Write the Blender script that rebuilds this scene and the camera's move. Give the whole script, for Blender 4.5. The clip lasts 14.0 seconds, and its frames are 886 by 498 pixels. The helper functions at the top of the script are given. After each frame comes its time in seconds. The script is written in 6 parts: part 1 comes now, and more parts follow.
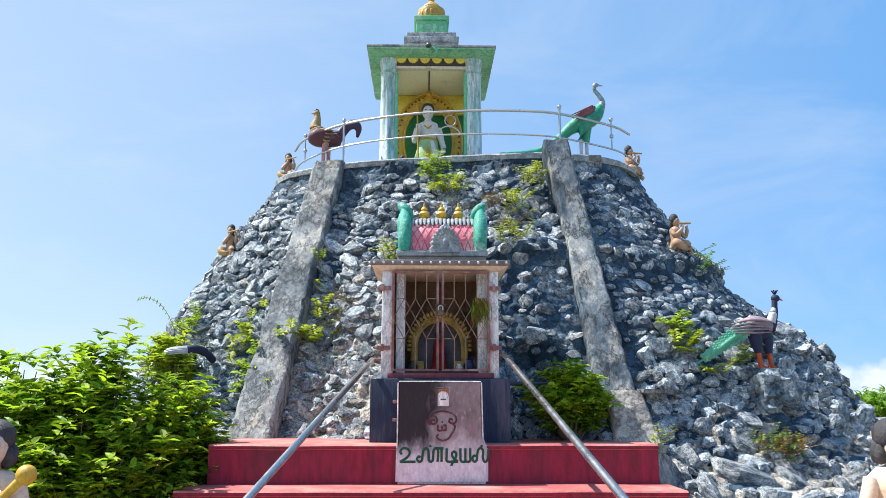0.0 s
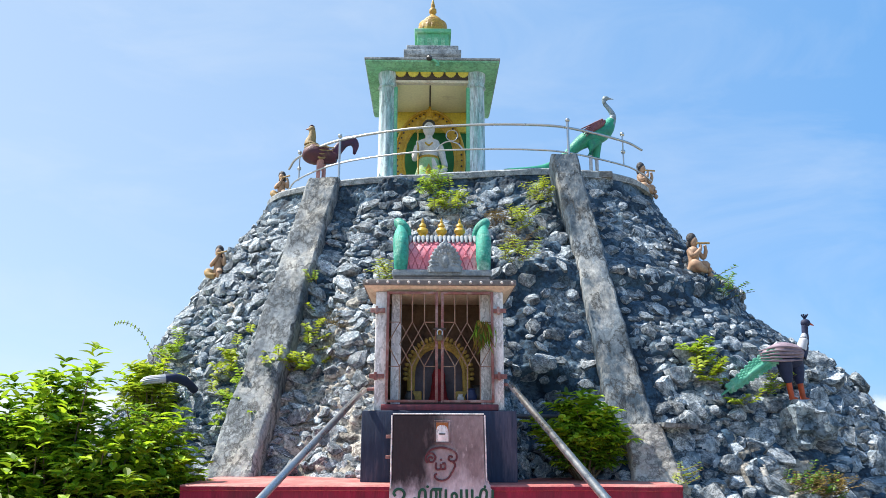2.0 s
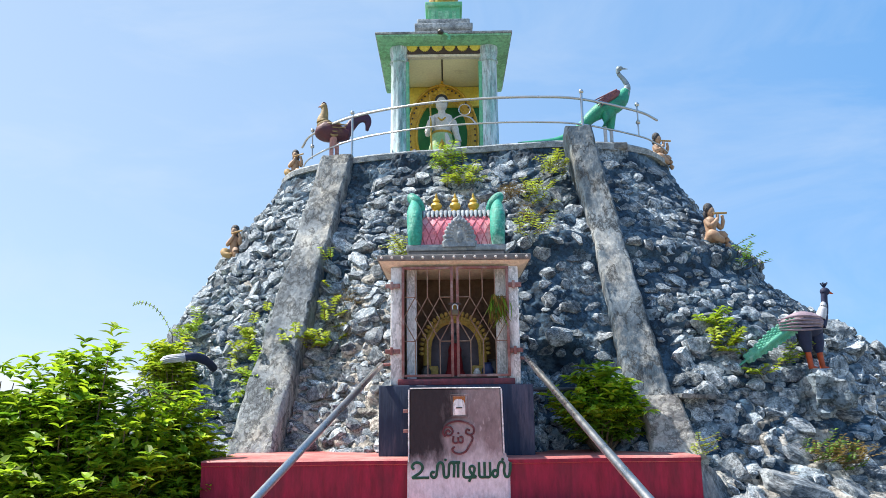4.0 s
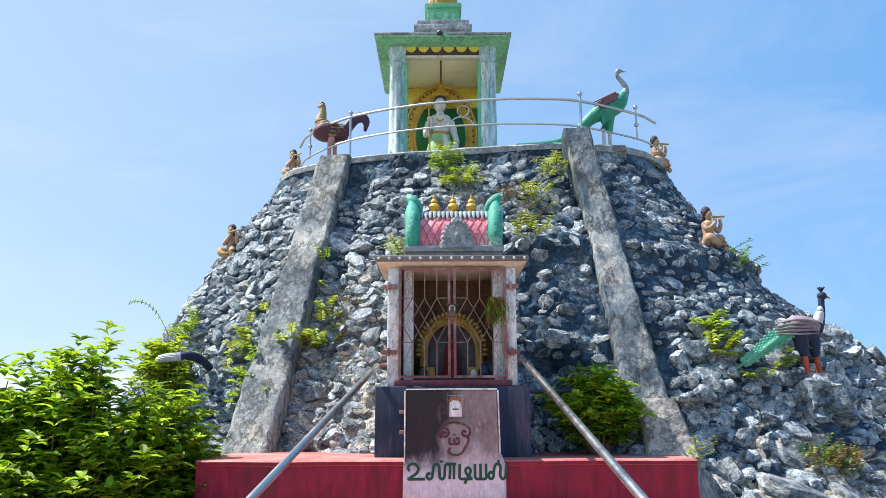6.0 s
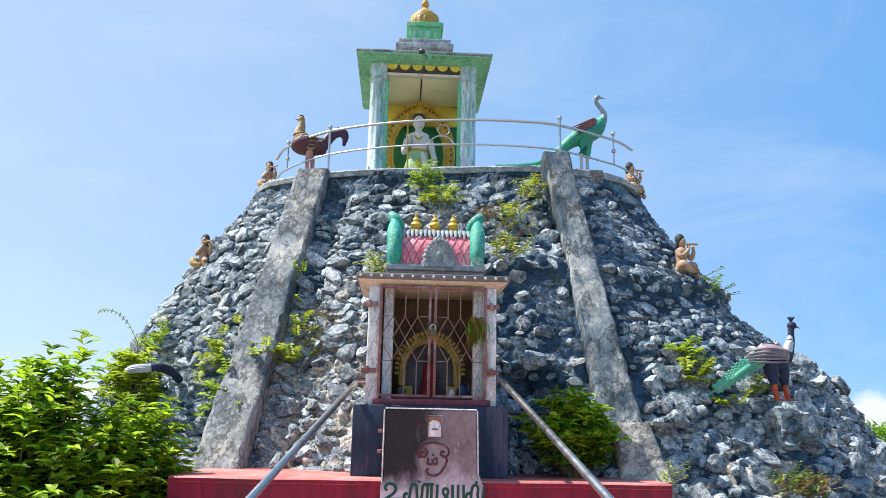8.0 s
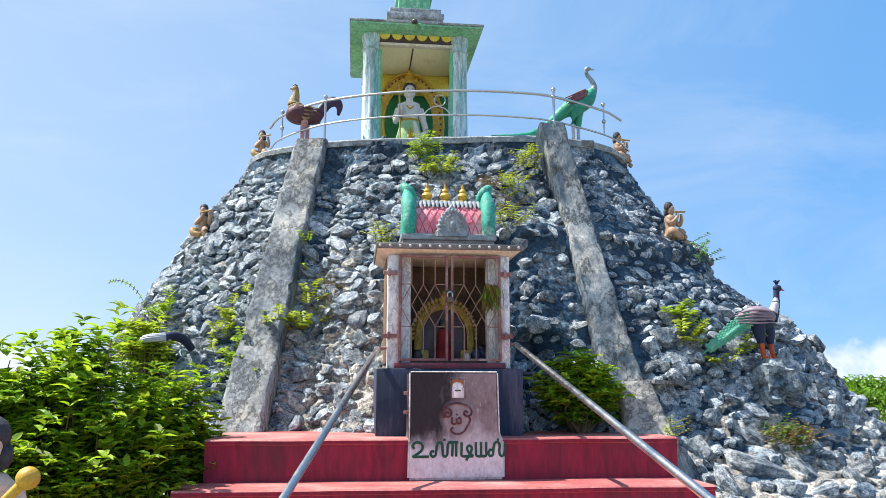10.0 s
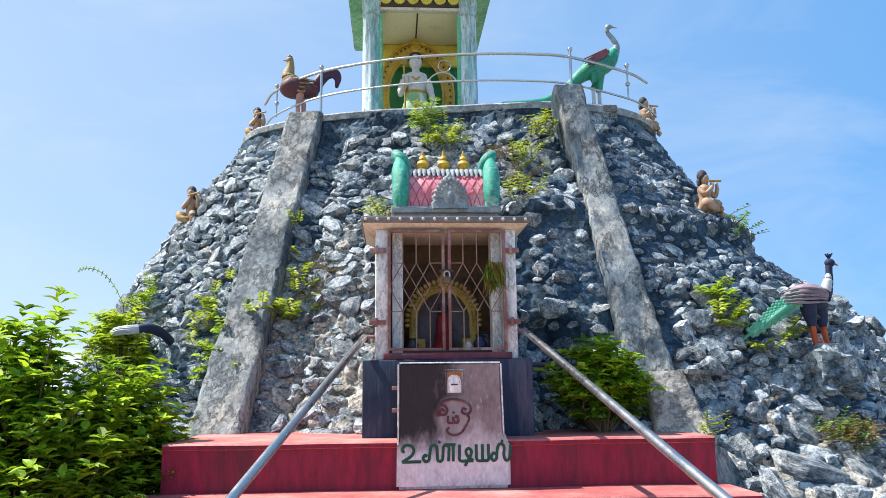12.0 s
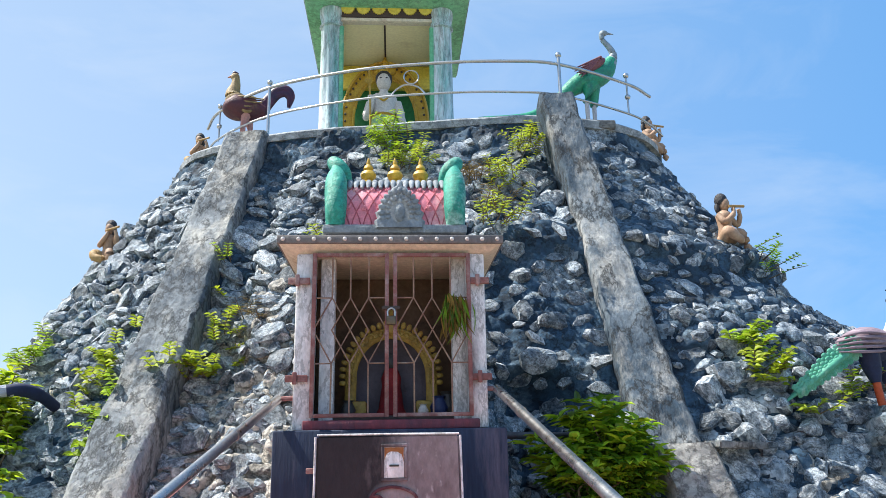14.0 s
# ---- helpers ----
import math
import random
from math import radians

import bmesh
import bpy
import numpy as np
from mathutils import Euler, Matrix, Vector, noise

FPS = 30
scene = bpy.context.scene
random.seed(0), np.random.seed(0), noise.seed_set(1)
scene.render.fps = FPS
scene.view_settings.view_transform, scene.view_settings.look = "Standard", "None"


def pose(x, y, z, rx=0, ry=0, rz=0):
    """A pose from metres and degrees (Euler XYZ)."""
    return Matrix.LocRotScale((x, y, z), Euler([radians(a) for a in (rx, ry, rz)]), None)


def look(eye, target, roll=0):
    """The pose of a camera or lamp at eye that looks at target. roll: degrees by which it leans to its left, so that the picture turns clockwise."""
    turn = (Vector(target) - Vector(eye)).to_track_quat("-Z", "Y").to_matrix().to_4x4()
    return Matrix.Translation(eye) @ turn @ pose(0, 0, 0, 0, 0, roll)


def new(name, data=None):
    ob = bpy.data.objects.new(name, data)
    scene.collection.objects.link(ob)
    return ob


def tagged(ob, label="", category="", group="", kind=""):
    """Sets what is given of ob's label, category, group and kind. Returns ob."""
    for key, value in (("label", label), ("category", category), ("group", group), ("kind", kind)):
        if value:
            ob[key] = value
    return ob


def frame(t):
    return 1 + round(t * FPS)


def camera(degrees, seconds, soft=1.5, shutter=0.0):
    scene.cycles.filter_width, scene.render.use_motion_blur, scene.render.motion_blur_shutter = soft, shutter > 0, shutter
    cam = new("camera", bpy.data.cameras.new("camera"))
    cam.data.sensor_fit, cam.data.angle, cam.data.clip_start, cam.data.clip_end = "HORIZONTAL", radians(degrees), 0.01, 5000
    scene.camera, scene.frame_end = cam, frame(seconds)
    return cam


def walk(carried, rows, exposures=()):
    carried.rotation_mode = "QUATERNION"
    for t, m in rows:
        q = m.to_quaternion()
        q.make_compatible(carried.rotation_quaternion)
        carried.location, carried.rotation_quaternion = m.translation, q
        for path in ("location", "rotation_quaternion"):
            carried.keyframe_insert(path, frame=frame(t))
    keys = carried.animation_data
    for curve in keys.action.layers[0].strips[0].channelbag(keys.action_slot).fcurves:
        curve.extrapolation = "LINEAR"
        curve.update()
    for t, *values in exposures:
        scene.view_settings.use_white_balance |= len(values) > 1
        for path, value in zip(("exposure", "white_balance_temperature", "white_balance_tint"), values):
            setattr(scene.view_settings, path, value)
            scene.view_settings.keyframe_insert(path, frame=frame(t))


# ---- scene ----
cam = camera(59.8, 14.0, soft=0.45)
PATH = [
    (0, (0.217, -0.266, 1.045), (0.268, 1.697, 1.427), -0.0),
    (0.5, (0.247, 0.087, 1.047), (0.298, 2.047, 1.441), 0.1),
    (1, (0.31, 0.376, 1.09), (0.357, 2.332, 1.506), 0.1),
    (1.5, (0.278, 0.439, 1.072), (0.32, 2.389, 1.513), 0.1),
    (2, (0.282, 0.399, 1.064), (0.32, 2.345, 1.524), 0.1),
    (2.5, (0.293, 0.377, 1.068), (0.328, 2.323, 1.528), -0.1),
    (3, (0.297, 0.383, 1.057), (0.324, 2.333, 1.502), -0.3),
    (3.5, (0.302, 0.397, 1.062), (0.314, 2.352, 1.481), -0.5),
    (4, (0.308, 0.42, 1.051), (0.302, 2.379, 1.452), -0.7),
    (6.5, (0.287, 0.436, 1.048), (0.302, 2.394, 1.457), 0.1),
    (7, (0.239, 0.434, 1.055), (0.292, 2.387, 1.483), 0.6),
    (7.5, (0.151, 0.445, 1.066), (0.242, 2.392, 1.512), 1.0),
    (7.7, (0.15, 0.44, 1.073), (0.242, 2.387, 1.52), 1.1),
    (9.8, (-0.532, 0.211, 1.037), (-0.293, 2.162, 1.41), 0.2),
    (10, (-0.476, 0.179, 1.067), (-0.253, 2.135, 1.421), -0.0),
    (10.5, (-0.339, 0.279, 1.047), (-0.136, 2.242, 1.373), -0.2),
    (11, (-0.167, 0.469, 1.056), (-0.004, 2.438, 1.366), -0.3),
    (11.5, (-0.114, 0.754, 1.031), (0.004, 2.729, 1.328), -0.3),
    (12, (-0.047, 1.09, 1.052), (0.084, 3.056, 1.395), -0.7),
    (12.5, (0.125, 1.466, 1.059), (0.278, 3.404, 1.529), -1.0),
    (13, (0.168, 1.886, 1.042), (0.332, 3.803, 1.589), -1.3),
    (13.5, (0.244, 2.295, 1.068), (0.4, 4.208, 1.63), -1.3),
    (14, (0.403, 2.651, 1.108), (0.53, 4.582, 1.616), -1.0),
]
walk(cam, [(t, look(eye, target, roll)) for t, eye, target, roll in PATH])

# ---- world, sun, exposure ----
SUN_DIR = Vector((-0.53, 0.10, 0.84)).normalized()  # towards the sun
scene.view_settings.exposure = 0.85
world = bpy.data.worlds.new("sky")
scene.world = world
world.use_nodes = True
wn, wl = world.node_tree.nodes, world.node_tree.links
wn.clear()
w_out = wn.new("ShaderNodeOutputWorld")
w_bg = wn.new("ShaderNodeBackground")
w_bg.inputs["Strength"].default_value = 0.088
w_sky = wn.new("ShaderNodeTexSky")
w_sky.sky_type = "NISHITA"
w_sky.sun_disc = False
w_sky.sun_elevation = math.asin(SUN_DIR.z)
w_sky.sun_rotation = math.atan2(SUN_DIR.x, SUN_DIR.y)
w_sky.air_density, w_sky.dust_density, w_sky.ozone_density = 1.0, 0.0, 4.5
w_sky.altitude = 600
# thin high cloud
w_tc = wn.new("ShaderNodeTexCoord")
w_map = wn.new("ShaderNodeMapping")
w_map.inputs["Scale"].default_value = (1.2, 2.2, 3.6)
w_map.inputs["Rotation"].default_value = (0.3, 0.5, 0.4)
w_noise = wn.new("ShaderNodeTexNoise")
w_noise.inputs["Scale"].default_value = 2.2
w_noise.inputs["Detail"].default_value = 7
w_noise.inputs["Roughness"].default_value = 0.6
w_noise.inputs["Distortion"].default_value = 0.6
w_ramp = wn.new("ShaderNodeMapRange")
w_ramp.inputs["From Min"].default_value, w_ramp.inputs["From Max"].default_value = 0.46, 0.8
w_ramp.inputs["To Min"].default_value, w_ramp.inputs["To Max"].default_value = 0.0, 0.30
w_mix = wn.new("ShaderNodeMixRGB")
w_mix.inputs["Color2"].default_value = (5.4, 5.9, 6.5, 1)
wl.new(w_tc.outputs["Generated"], w_map.inputs["Vector"])
wl.new(w_map.outputs["Vector"], w_noise.inputs["Vector"])
wl.new(w_noise.outputs["Fac"], w_ramp.inputs["Value"])
wl.new(w_ramp.outputs["Result"], w_mix.inputs["Fac"])
# even tropical haze over the clear sky
w_haze = wn.new("ShaderNodeMixRGB")
w_haze.inputs["Fac"].default_value = 0.72
w_sep = wn.new("ShaderNodeSeparateXYZ")
w_side = wn.new("ShaderNodeMapRange")
w_side.inputs["From Min"].default_value, w_side.inputs["From Max"].default_value = -0.75, 0.55
w_tint = wn.new("ShaderNodeMixRGB")
w_tint.inputs["Color1"].default_value = (4.6, 5.7, 7.0, 1)
w_tint.inputs["Color2"].default_value = (1.25, 3.3, 6.6, 1)
wl.new(w_tc.outputs["Generated"], w_sep.inputs[0])
wl.new(w_sep.outputs["X"], w_side.inputs["Value"])
wl.new(w_side.outputs["Result"], w_tint.inputs["Fac"])
wl.new(w_tint.outputs["Color"], w_haze.inputs["Color2"])
wl.new(w_sky.outputs["Color"], w_haze.inputs["Color1"])
wl.new(w_haze.outputs["Color"], w_mix.inputs["Color1"])
# a low bank of cumulus over the plain
w_cn = wn.new("ShaderNodeTexNoise")
w_cn.inputs["Scale"].default_value, w_cn.inputs["Detail"].default_value, w_cn.inputs["Roughness"].default_value = 9.0, 6, 0.55
wl.new(w_tc.outputs["Generated"], w_cn.inputs["Vector"])
w_el = wn.new("ShaderNodeMapRange")
w_el.inputs["From Min"].default_value, w_el.inputs["From Max"].default_value = 0.085, 0.03
w_el.inputs["To Min"].default_value, w_el.inputs["To Max"].default_value = -0.35, 0.16
wl.new(w_sep.outputs["Z"], w_el.inputs["Value"])
w_sum = wn.new("ShaderNodeMath")
w_sum.operation = "ADD"
wl.new(w_cn.outputs["Fac"], w_sum.inputs[0])
wl.new(w_el.outputs["Result"], w_sum.inputs[1])
w_cr = wn.new("ShaderNodeMapRange")
w_cr.inputs["From Min"].default_value, w_cr.inputs["From Max"].default_value = 0.56, 0.68
wl.new(w_sum.outputs[0], w_cr.inputs["Value"])
w_cum = wn.new("ShaderNodeMixRGB")
w_cum.inputs["Color2"].default_value = (6.0, 6.6, 7.2, 1)
wl.new(w_cr.outputs["Result"], w_cum.inputs["Fac"])
wl.new(w_mix.outputs["Color"], w_cum.inputs["Color1"])
wl.new(w_cum.outputs["Color"], w_bg.inputs["Color"])
wl.new(w_bg.outputs["Background"], w_out.inputs["Surface"])

sun = new("sun", bpy.data.lights.new("sun", "SUN"))
sun.data.energy, sun.data.angle, sun.data.color = 5.0, radians(0.53), (1.0, 0.95, 0.87)
sun.matrix_world = look(SUN_DIR * 60, (0, 0, 0))


# ---- materials ----
def node_mat(name):
    m = bpy.data.materials.new(name)
    m.use_nodes = True
    t = m.node_tree
    return m, t.nodes, t.links, t.nodes["Principled BSDF"]


def surface(name, a, b, c=None, scale=6.0, fine=40.0, rough=0.8, metal=0.0, bump=0.3, spread=0.35,
            stain=0.5, vary=0.0, island=False, leafy=0.0, stretch=(1, 1, 1), grit=0.28, cracks=0.0):
    """Two colours mixed by coarse and fine noise, stains of a third colour, fine relief."""
    m, n, l, p = node_mat(name)
    tc = n.new("ShaderNodeTexCoord")
    mp = n.new("ShaderNodeMapping")
    mp.inputs["Scale"].default_value = stretch
    l.new(tc.outputs["Object"], mp.inputs["Vector"])
    vec = mp.outputs["Vector"]
    rnd = None
    if vary:
        info = n.new("ShaderNodeNewGeometry" if island else "ShaderNodeObjectInfo")
        rnd = info.outputs["Random Per Island" if island else "Random"]
        add = n.new("ShaderNodeVectorMath")
        add.operation = "MULTIPLY_ADD"
        add.inputs[1].default_value = (1, 1, 1)
        comb = n.new("ShaderNodeCombineXYZ")
        mul = n.new("ShaderNodeMath")
        mul.operation = "MULTIPLY"
        mul.inputs[1].default_value = 37.0
        l.new(rnd, mul.inputs[0])
        for k in range(3):
            l.new(mul.outputs[0], comb.inputs[k])
        l.new(vec, add.inputs[0])
        l.new(comb.outputs[0], add.inputs[2])
        vec = add.outputs[0]

    def noise_tex(s, detail, rgh=0.6):
        t = n.new("ShaderNodeTexNoise")
        t.inputs["Scale"].default_value, t.inputs["Detail"].default_value, t.inputs["Roughness"].default_value = s, detail, rgh
        l.new(vec, t.inputs["Vector"])
        return t.outputs["Fac"]

    def ranged(src, lo, hi, o0=0.0, o1=1.0):
        r = n.new("ShaderNodeMapRange")
        for k, v in zip(("From Min", "From Max", "To Min", "To Max"), (lo, hi, o0, o1)):
            r.inputs[k].default_value = v
        l.new(src, r.inputs["Value"])
        return r.outputs["Result"]

    def mix(f, c1, c2, kind="MIX"):
        r = n.new("ShaderNodeMixRGB")
        r.blend_type = kind
        for s, v in (("Fac", f), ("Color1", c1), ("Color2", c2)):
            if isinstance(v, (int, float)):
                r.inputs[s].default_value = v
            elif isinstance(v, tuple):
                r.inputs[s].default_value = (*v, 1)
            else:
                l.new(v, r.inputs[s])
        return r.outputs["Color"]

    coarse, grain = noise_tex(scale, 5), noise_tex(fine, 6, 0.7)
    col = mix(ranged(coarse, 0.5 - spread / 2, 0.5 + spread / 2), a, b)
    if c:
        blot = noise_tex(scale * 0.6 + 0.7, 8, 0.72)
        col = mix(ranged(blot, 0.62 - 0.16 * stain, 0.72, 0, 0.95), col, c)
    grey = ranged(grain, 0.27, 0.73, 1 - grit, 1 + 0.75 * grit)
    col = mix(1.0, col, grey, "MULTIPLY")
    if cracks:
        # thin dark seams along the middle value of a noise
        seam = n.new("ShaderNodeMath")
        seam.operation = "SUBTRACT"
        seam.inputs[1].default_value = 0.5
        l.new(noise_tex(scale * 1.3, 7, 0.7), seam.inputs[0])
        gap = n.new("ShaderNodeMath")
        gap.operation = "ABSOLUTE"
        l.new(seam.outputs[0], gap.inputs[0])
        col = mix(1.0, col, ranged(gap.outputs[0], 0.0, 0.035, 1 - cracks, 1.0), "MULTIPLY")
    if vary:
        col = mix(1.0, col, ranged(rnd, 0, 1, 1 - vary, 1 + vary), "MULTIPLY")
    l.new(col, p.inputs["Base Color"])
    l.new(ranged(coarse, 0.3, 0.7, max(rough - 0.1, 0.02), min(rough + 0.1, 1)), p.inputs["Roughness"])
    p.inputs["Metallic"].default_value = metal
    if bump:
        hgt = n.new("ShaderNodeMath")
        hgt.operation = "ADD"
        l.new(coarse, hgt.inputs[0])
        l.new(grain, hgt.inputs[1])
        b_n = n.new("ShaderNodeBump")
        b_n.inputs["Strength"].default_value, b_n.inputs["Distance"].default_value = bump, 0.02
        l.new(hgt.outputs[0], b_n.inputs["Height"])
        l.new(b_n.outputs["Normal"], p.inputs["Normal"])
    if leafy:
        tr = n.new("ShaderNodeBsdfTranslucent")
        l.new(col, tr.inputs["Color"])
        mx = n.new("ShaderNodeMixShader")
        mx.inputs["Fac"].default_value = leafy
        out = n["Material Output"]
        l.new(p.outputs["BSDF"], mx.inputs[1])
        l.new(tr.outputs["BSDF"], mx.inputs[2])
        l.new(mx.outputs["Shader"], out.inputs["Surface"])
    return m


M = {}
# blue mortar kept very dark: shade of the crevices is partly in this colour
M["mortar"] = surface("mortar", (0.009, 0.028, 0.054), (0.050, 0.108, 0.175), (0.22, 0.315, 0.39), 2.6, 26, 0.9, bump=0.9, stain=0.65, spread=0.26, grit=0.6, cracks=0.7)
M["mortar_pale"] = surface("mortar_pale", (0.085, 0.14, 0.19), (0.36, 0.43, 0.48), (0.80, 0.83, 0.84), 4.0, 24, 0.88, bump=1.0, stain=0.9, spread=0.22, grit=0.65, cracks=0.8)
M["mortar_earth"] = surface("mortar_earth", (0.20, 0.19, 0.17), (0.56, 0.52, 0.46), (0.86, 0.82, 0.75), 4.0, 26, 0.95, bump=1.0, stain=0.95, spread=0.24, grit=0.65, cracks=0.8)
M["rim_cement"] = surface("rim_cement", (0.26, 0.30, 0.33), (0.50, 0.53, 0.55), (0.10, 0.12, 0.14), 5, 30, 0.9, bump=0.5, stain=0.85, grit=0.45, cracks=0.5)
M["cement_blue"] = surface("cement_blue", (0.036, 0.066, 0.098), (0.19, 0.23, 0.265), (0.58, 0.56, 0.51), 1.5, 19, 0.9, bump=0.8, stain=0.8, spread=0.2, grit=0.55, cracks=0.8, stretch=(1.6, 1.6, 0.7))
M["gold_worn"] = surface("gold_worn", (0.56, 0.36, 0.05), (0.40, 0.22, 0.04), (0.14, 0.07, 0.03), 9, 50, 0.5, bump=0.4, stain=0.85, grit=0.5)
M["panel_violet"] = surface("panel_violet", (0.13, 0.105, 0.13), (0.09, 0.075, 0.09), (0.05, 0.04, 0.05), 5, 40, 0.7, bump=0.2)
M["stone"] = surface("stone", (0.066, 0.105, 0.15), (0.44, 0.505, 0.56), (0.84, 0.87, 0.89), 1.7, 7, 0.8, bump=1.0, vary=0.45, spread=0.24, stain=1.0, grit=0.65, cracks=0.75)
M["rubble"] = surface("rubble", (0.058, 0.095, 0.138), (0.385, 0.455, 0.515), (0.84, 0.87, 0.89), 13, 48, 0.8, bump=1.0, vary=0.45, spread=0.24, stain=1.0, island=True, grit=0.65, cracks=0.75)
M["cement"] = surface("cement", (0.10, 0.125, 0.15), (0.30, 0.325, 0.34), (0.62, 0.58, 0.50), 1.5, 19, 0.9, bump=0.8, stain=0.85, spread=0.2, grit=0.55, cracks=0.7, stretch=(1.5, 1.5, 0.8))
M["cement_pale"] = surface("cement_pale", (0.34, 0.34, 0.33), (0.58, 0.55, 0.50), (0.16, 0.15, 0.14), 2.2, 19, 0.9, bump=0.8, stain=0.75, spread=0.25, grit=0.5, cracks=0.6)
M["cement_dark"] = surface("cement_dark", (0.12, 0.13, 0.14), (0.27, 0.27, 0.26), (0.45, 0.42, 0.38), 5, 30, 0.9, bump=0.8, grit=0.6, cracks=0.4)
M["red_paint"] = surface("red_paint", (0.21, 0.005, 0.032), (0.30, 0.010, 0.042), (0.085, 0.010, 0.024), 3.2, 16, 0.68, bump=0.4, stain=1.0, stretch=(1, 1, 0.22), grit=0.5)
M["red_tread"] = surface("red_tread", (0.40, 0.10, 0.10), (0.50, 0.17, 0.155), (0.56, 0.33, 0.29), 2.4, 20, 0.6, bump=0.3, stain=0.9)
M["plinth_blue"] = surface("plinth_blue", (0.012, 0.022, 0.050), (0.030, 0.050, 0.098), (0.17, 0.15, 0.20), 3.5, 25, 0.85, bump=0.3, stain=0.75, stretch=(1.6, 1.6, 0.2))
M["maroon"] = surface("maroon", (0.17, 0.03, 0.045), (0.27, 0.05, 0.065), (0.045, 0.04, 0.065), 5, 40, 0.7, bump=0.3, stain=0.95, stretch=(1, 1, 0.5))
M["whitewash"] = surface("whitewash", (0.86, 0.86, 0.86), (0.76, 0.75, 0.76), (0.20, 0.15, 0.15), 5.0, 30, 0.8, bump=0.3, stain=0.6, stretch=(1, 1, 0.4), grit=0.35, cracks=0.45)
M["cream"] = surface("cream", (0.76, 0.70, 0.57), (0.69, 0.61, 0.48), (0.40, 0.29, 0.20), 3.0, 30, 0.8, bump=0.15, stain=0.3)
# cream darkened to brown: the shade inside the shrine is in this colour
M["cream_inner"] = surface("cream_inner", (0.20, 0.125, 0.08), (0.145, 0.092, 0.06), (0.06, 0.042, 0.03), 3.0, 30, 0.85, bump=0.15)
M["slab_edge"] = surface("slab_edge", (0.16, 0.15, 0.15), (0.26, 0.24, 0.23), (0.08, 0.08, 0.08), 6, 40, 0.85, bump=0.4)
M["stud"] = surface("stud", (0.7, 0.66, 0.62), (0.55, 0.5, 0.48), None, 9, 40, 0.8, bump=0.1)
M["gate_iron"] = surface("gate_iron", (0.30, 0.115, 0.10), (0.20, 0.08, 0.075), (0.46, 0.38, 0.36), 7, 60, 0.7, bump=0.2, stain=0.85)
M["gate_bar"] = surface("gate_bar", (0.34, 0.22, 0.15), (0.22, 0.12, 0.09), (0.42, 0.34, 0.26), 12, 60, 0.6, bump=0.2)
M["brass"] = surface("brass", (0.20, 0.16, 0.11), (0.13, 0.10, 0.07), None, 10, 60, 0.45, metal=0.7, bump=0.1)
M["gold"] = surface("gold", (0.66, 0.42, 0.04), (0.54, 0.30, 0.03), (0.30, 0.16, 0.03), 9, 50, 0.42, bump=0.3, stain=0.5)
M["old_gold"] = surface("old_gold", (0.46, 0.31, 0.06), (0.34, 0.21, 0.04), (0.14, 0.09, 0.03), 14, 50, 0.5, bump=0.3, stain=0.7)
M["pink"] = surface("pink", (0.74, 0.18, 0.25), (0.84, 0.34, 0.39), (0.80, 0.58, 0.58), 4, 40, 0.6, bump=0.3, stain=0.6)
M["pink_line"] = surface("pink_line", (0.48, 0.09, 0.13), (0.56, 0.15, 0.18), None, 6, 40, 0.7, bump=0.2)
M["green_paint"] = surface("green_paint", (0.012, 0.27, 0.19), (0.045, 0.42, 0.31), (0.50, 0.66, 0.60), 5, 30, 0.55, bump=0.6, stain=0.6, grit=0.4, cracks=0.3)
M["grey_carved"] = surface("grey_carved", (0.38, 0.42, 0.46), (0.20, 0.23, 0.26), (0.58, 0.60, 0.60), 9, 60, 0.85, bump=0.8)
M["steel"] = surface("steel", (0.58, 0.58, 0.58), (0.48, 0.48, 0.48), None, 8, 90, 0.32, metal=1.0, bump=0.04)
M["pav_white"] = surface("pav_white", (0.78, 0.83, 0.86), (0.50, 0.63, 0.68), (0.03, 0.38, 0.31), 5.5, 26, 0.75, bump=0.5, stain=1.0, stretch=(1, 1, 0.16), grit=0.5, cracks=0.45)
M["pav_green"] = surface("pav_green", (0.10, 0.44, 0.25), (0.18, 0.52, 0.30), (0.42, 0.62, 0.48), 3.0, 30, 0.7, bump=0.2, stain=0.5)
M["pale_green"] = surface("pale_green", (0.20, 0.56, 0.32), (0.33, 0.68, 0.44), (0.10, 0.30, 0.20), 2.4, 24, 0.75, bump=0.15, stain=0.7, grit=0.3, cracks=0.35)
M["pav_yellow"] = surface("pav_yellow", (0.80, 0.66, 0.12), (0.74, 0.58, 0.08), (0.55, 0.45, 0.1), 3, 30, 0.75, bump=0.15)
M["pale_yellow"] = surface("pale_yellow", (0.92, 0.86, 0.54), (0.88, 0.81, 0.48), (0.62, 0.52, 0.28), 1.6, 30, 0.8, bump=0.05, stain=0.4, grit=0.12)
M["deep_green"] = surface("deep_green", (0.02, 0.17, 0.05), (0.03, 0.22, 0.07), None, 4, 30, 0.7, bump=0.1)
M["dark_brown"] = surface("dark_brown", (0.05, 0.035, 0.03), (0.09, 0.06, 0.05), None, 6, 40, 0.7, bump=0.2)
M["skin_white"] = surface("skin_white", (0.78, 0.75, 0.72), (0.70, 0.66, 0.63), (0.55, 0.48, 0.44), 5, 50, 0.6, bump=0.15, stain=0.3)
M["skin_tan"] = surface("skin_tan", (0.46, 0.31, 0.21), (0.36, 0.22, 0.14), (0.22, 0.14, 0.10), 9, 50, 0.65, bump=0.2, stain=0.5)
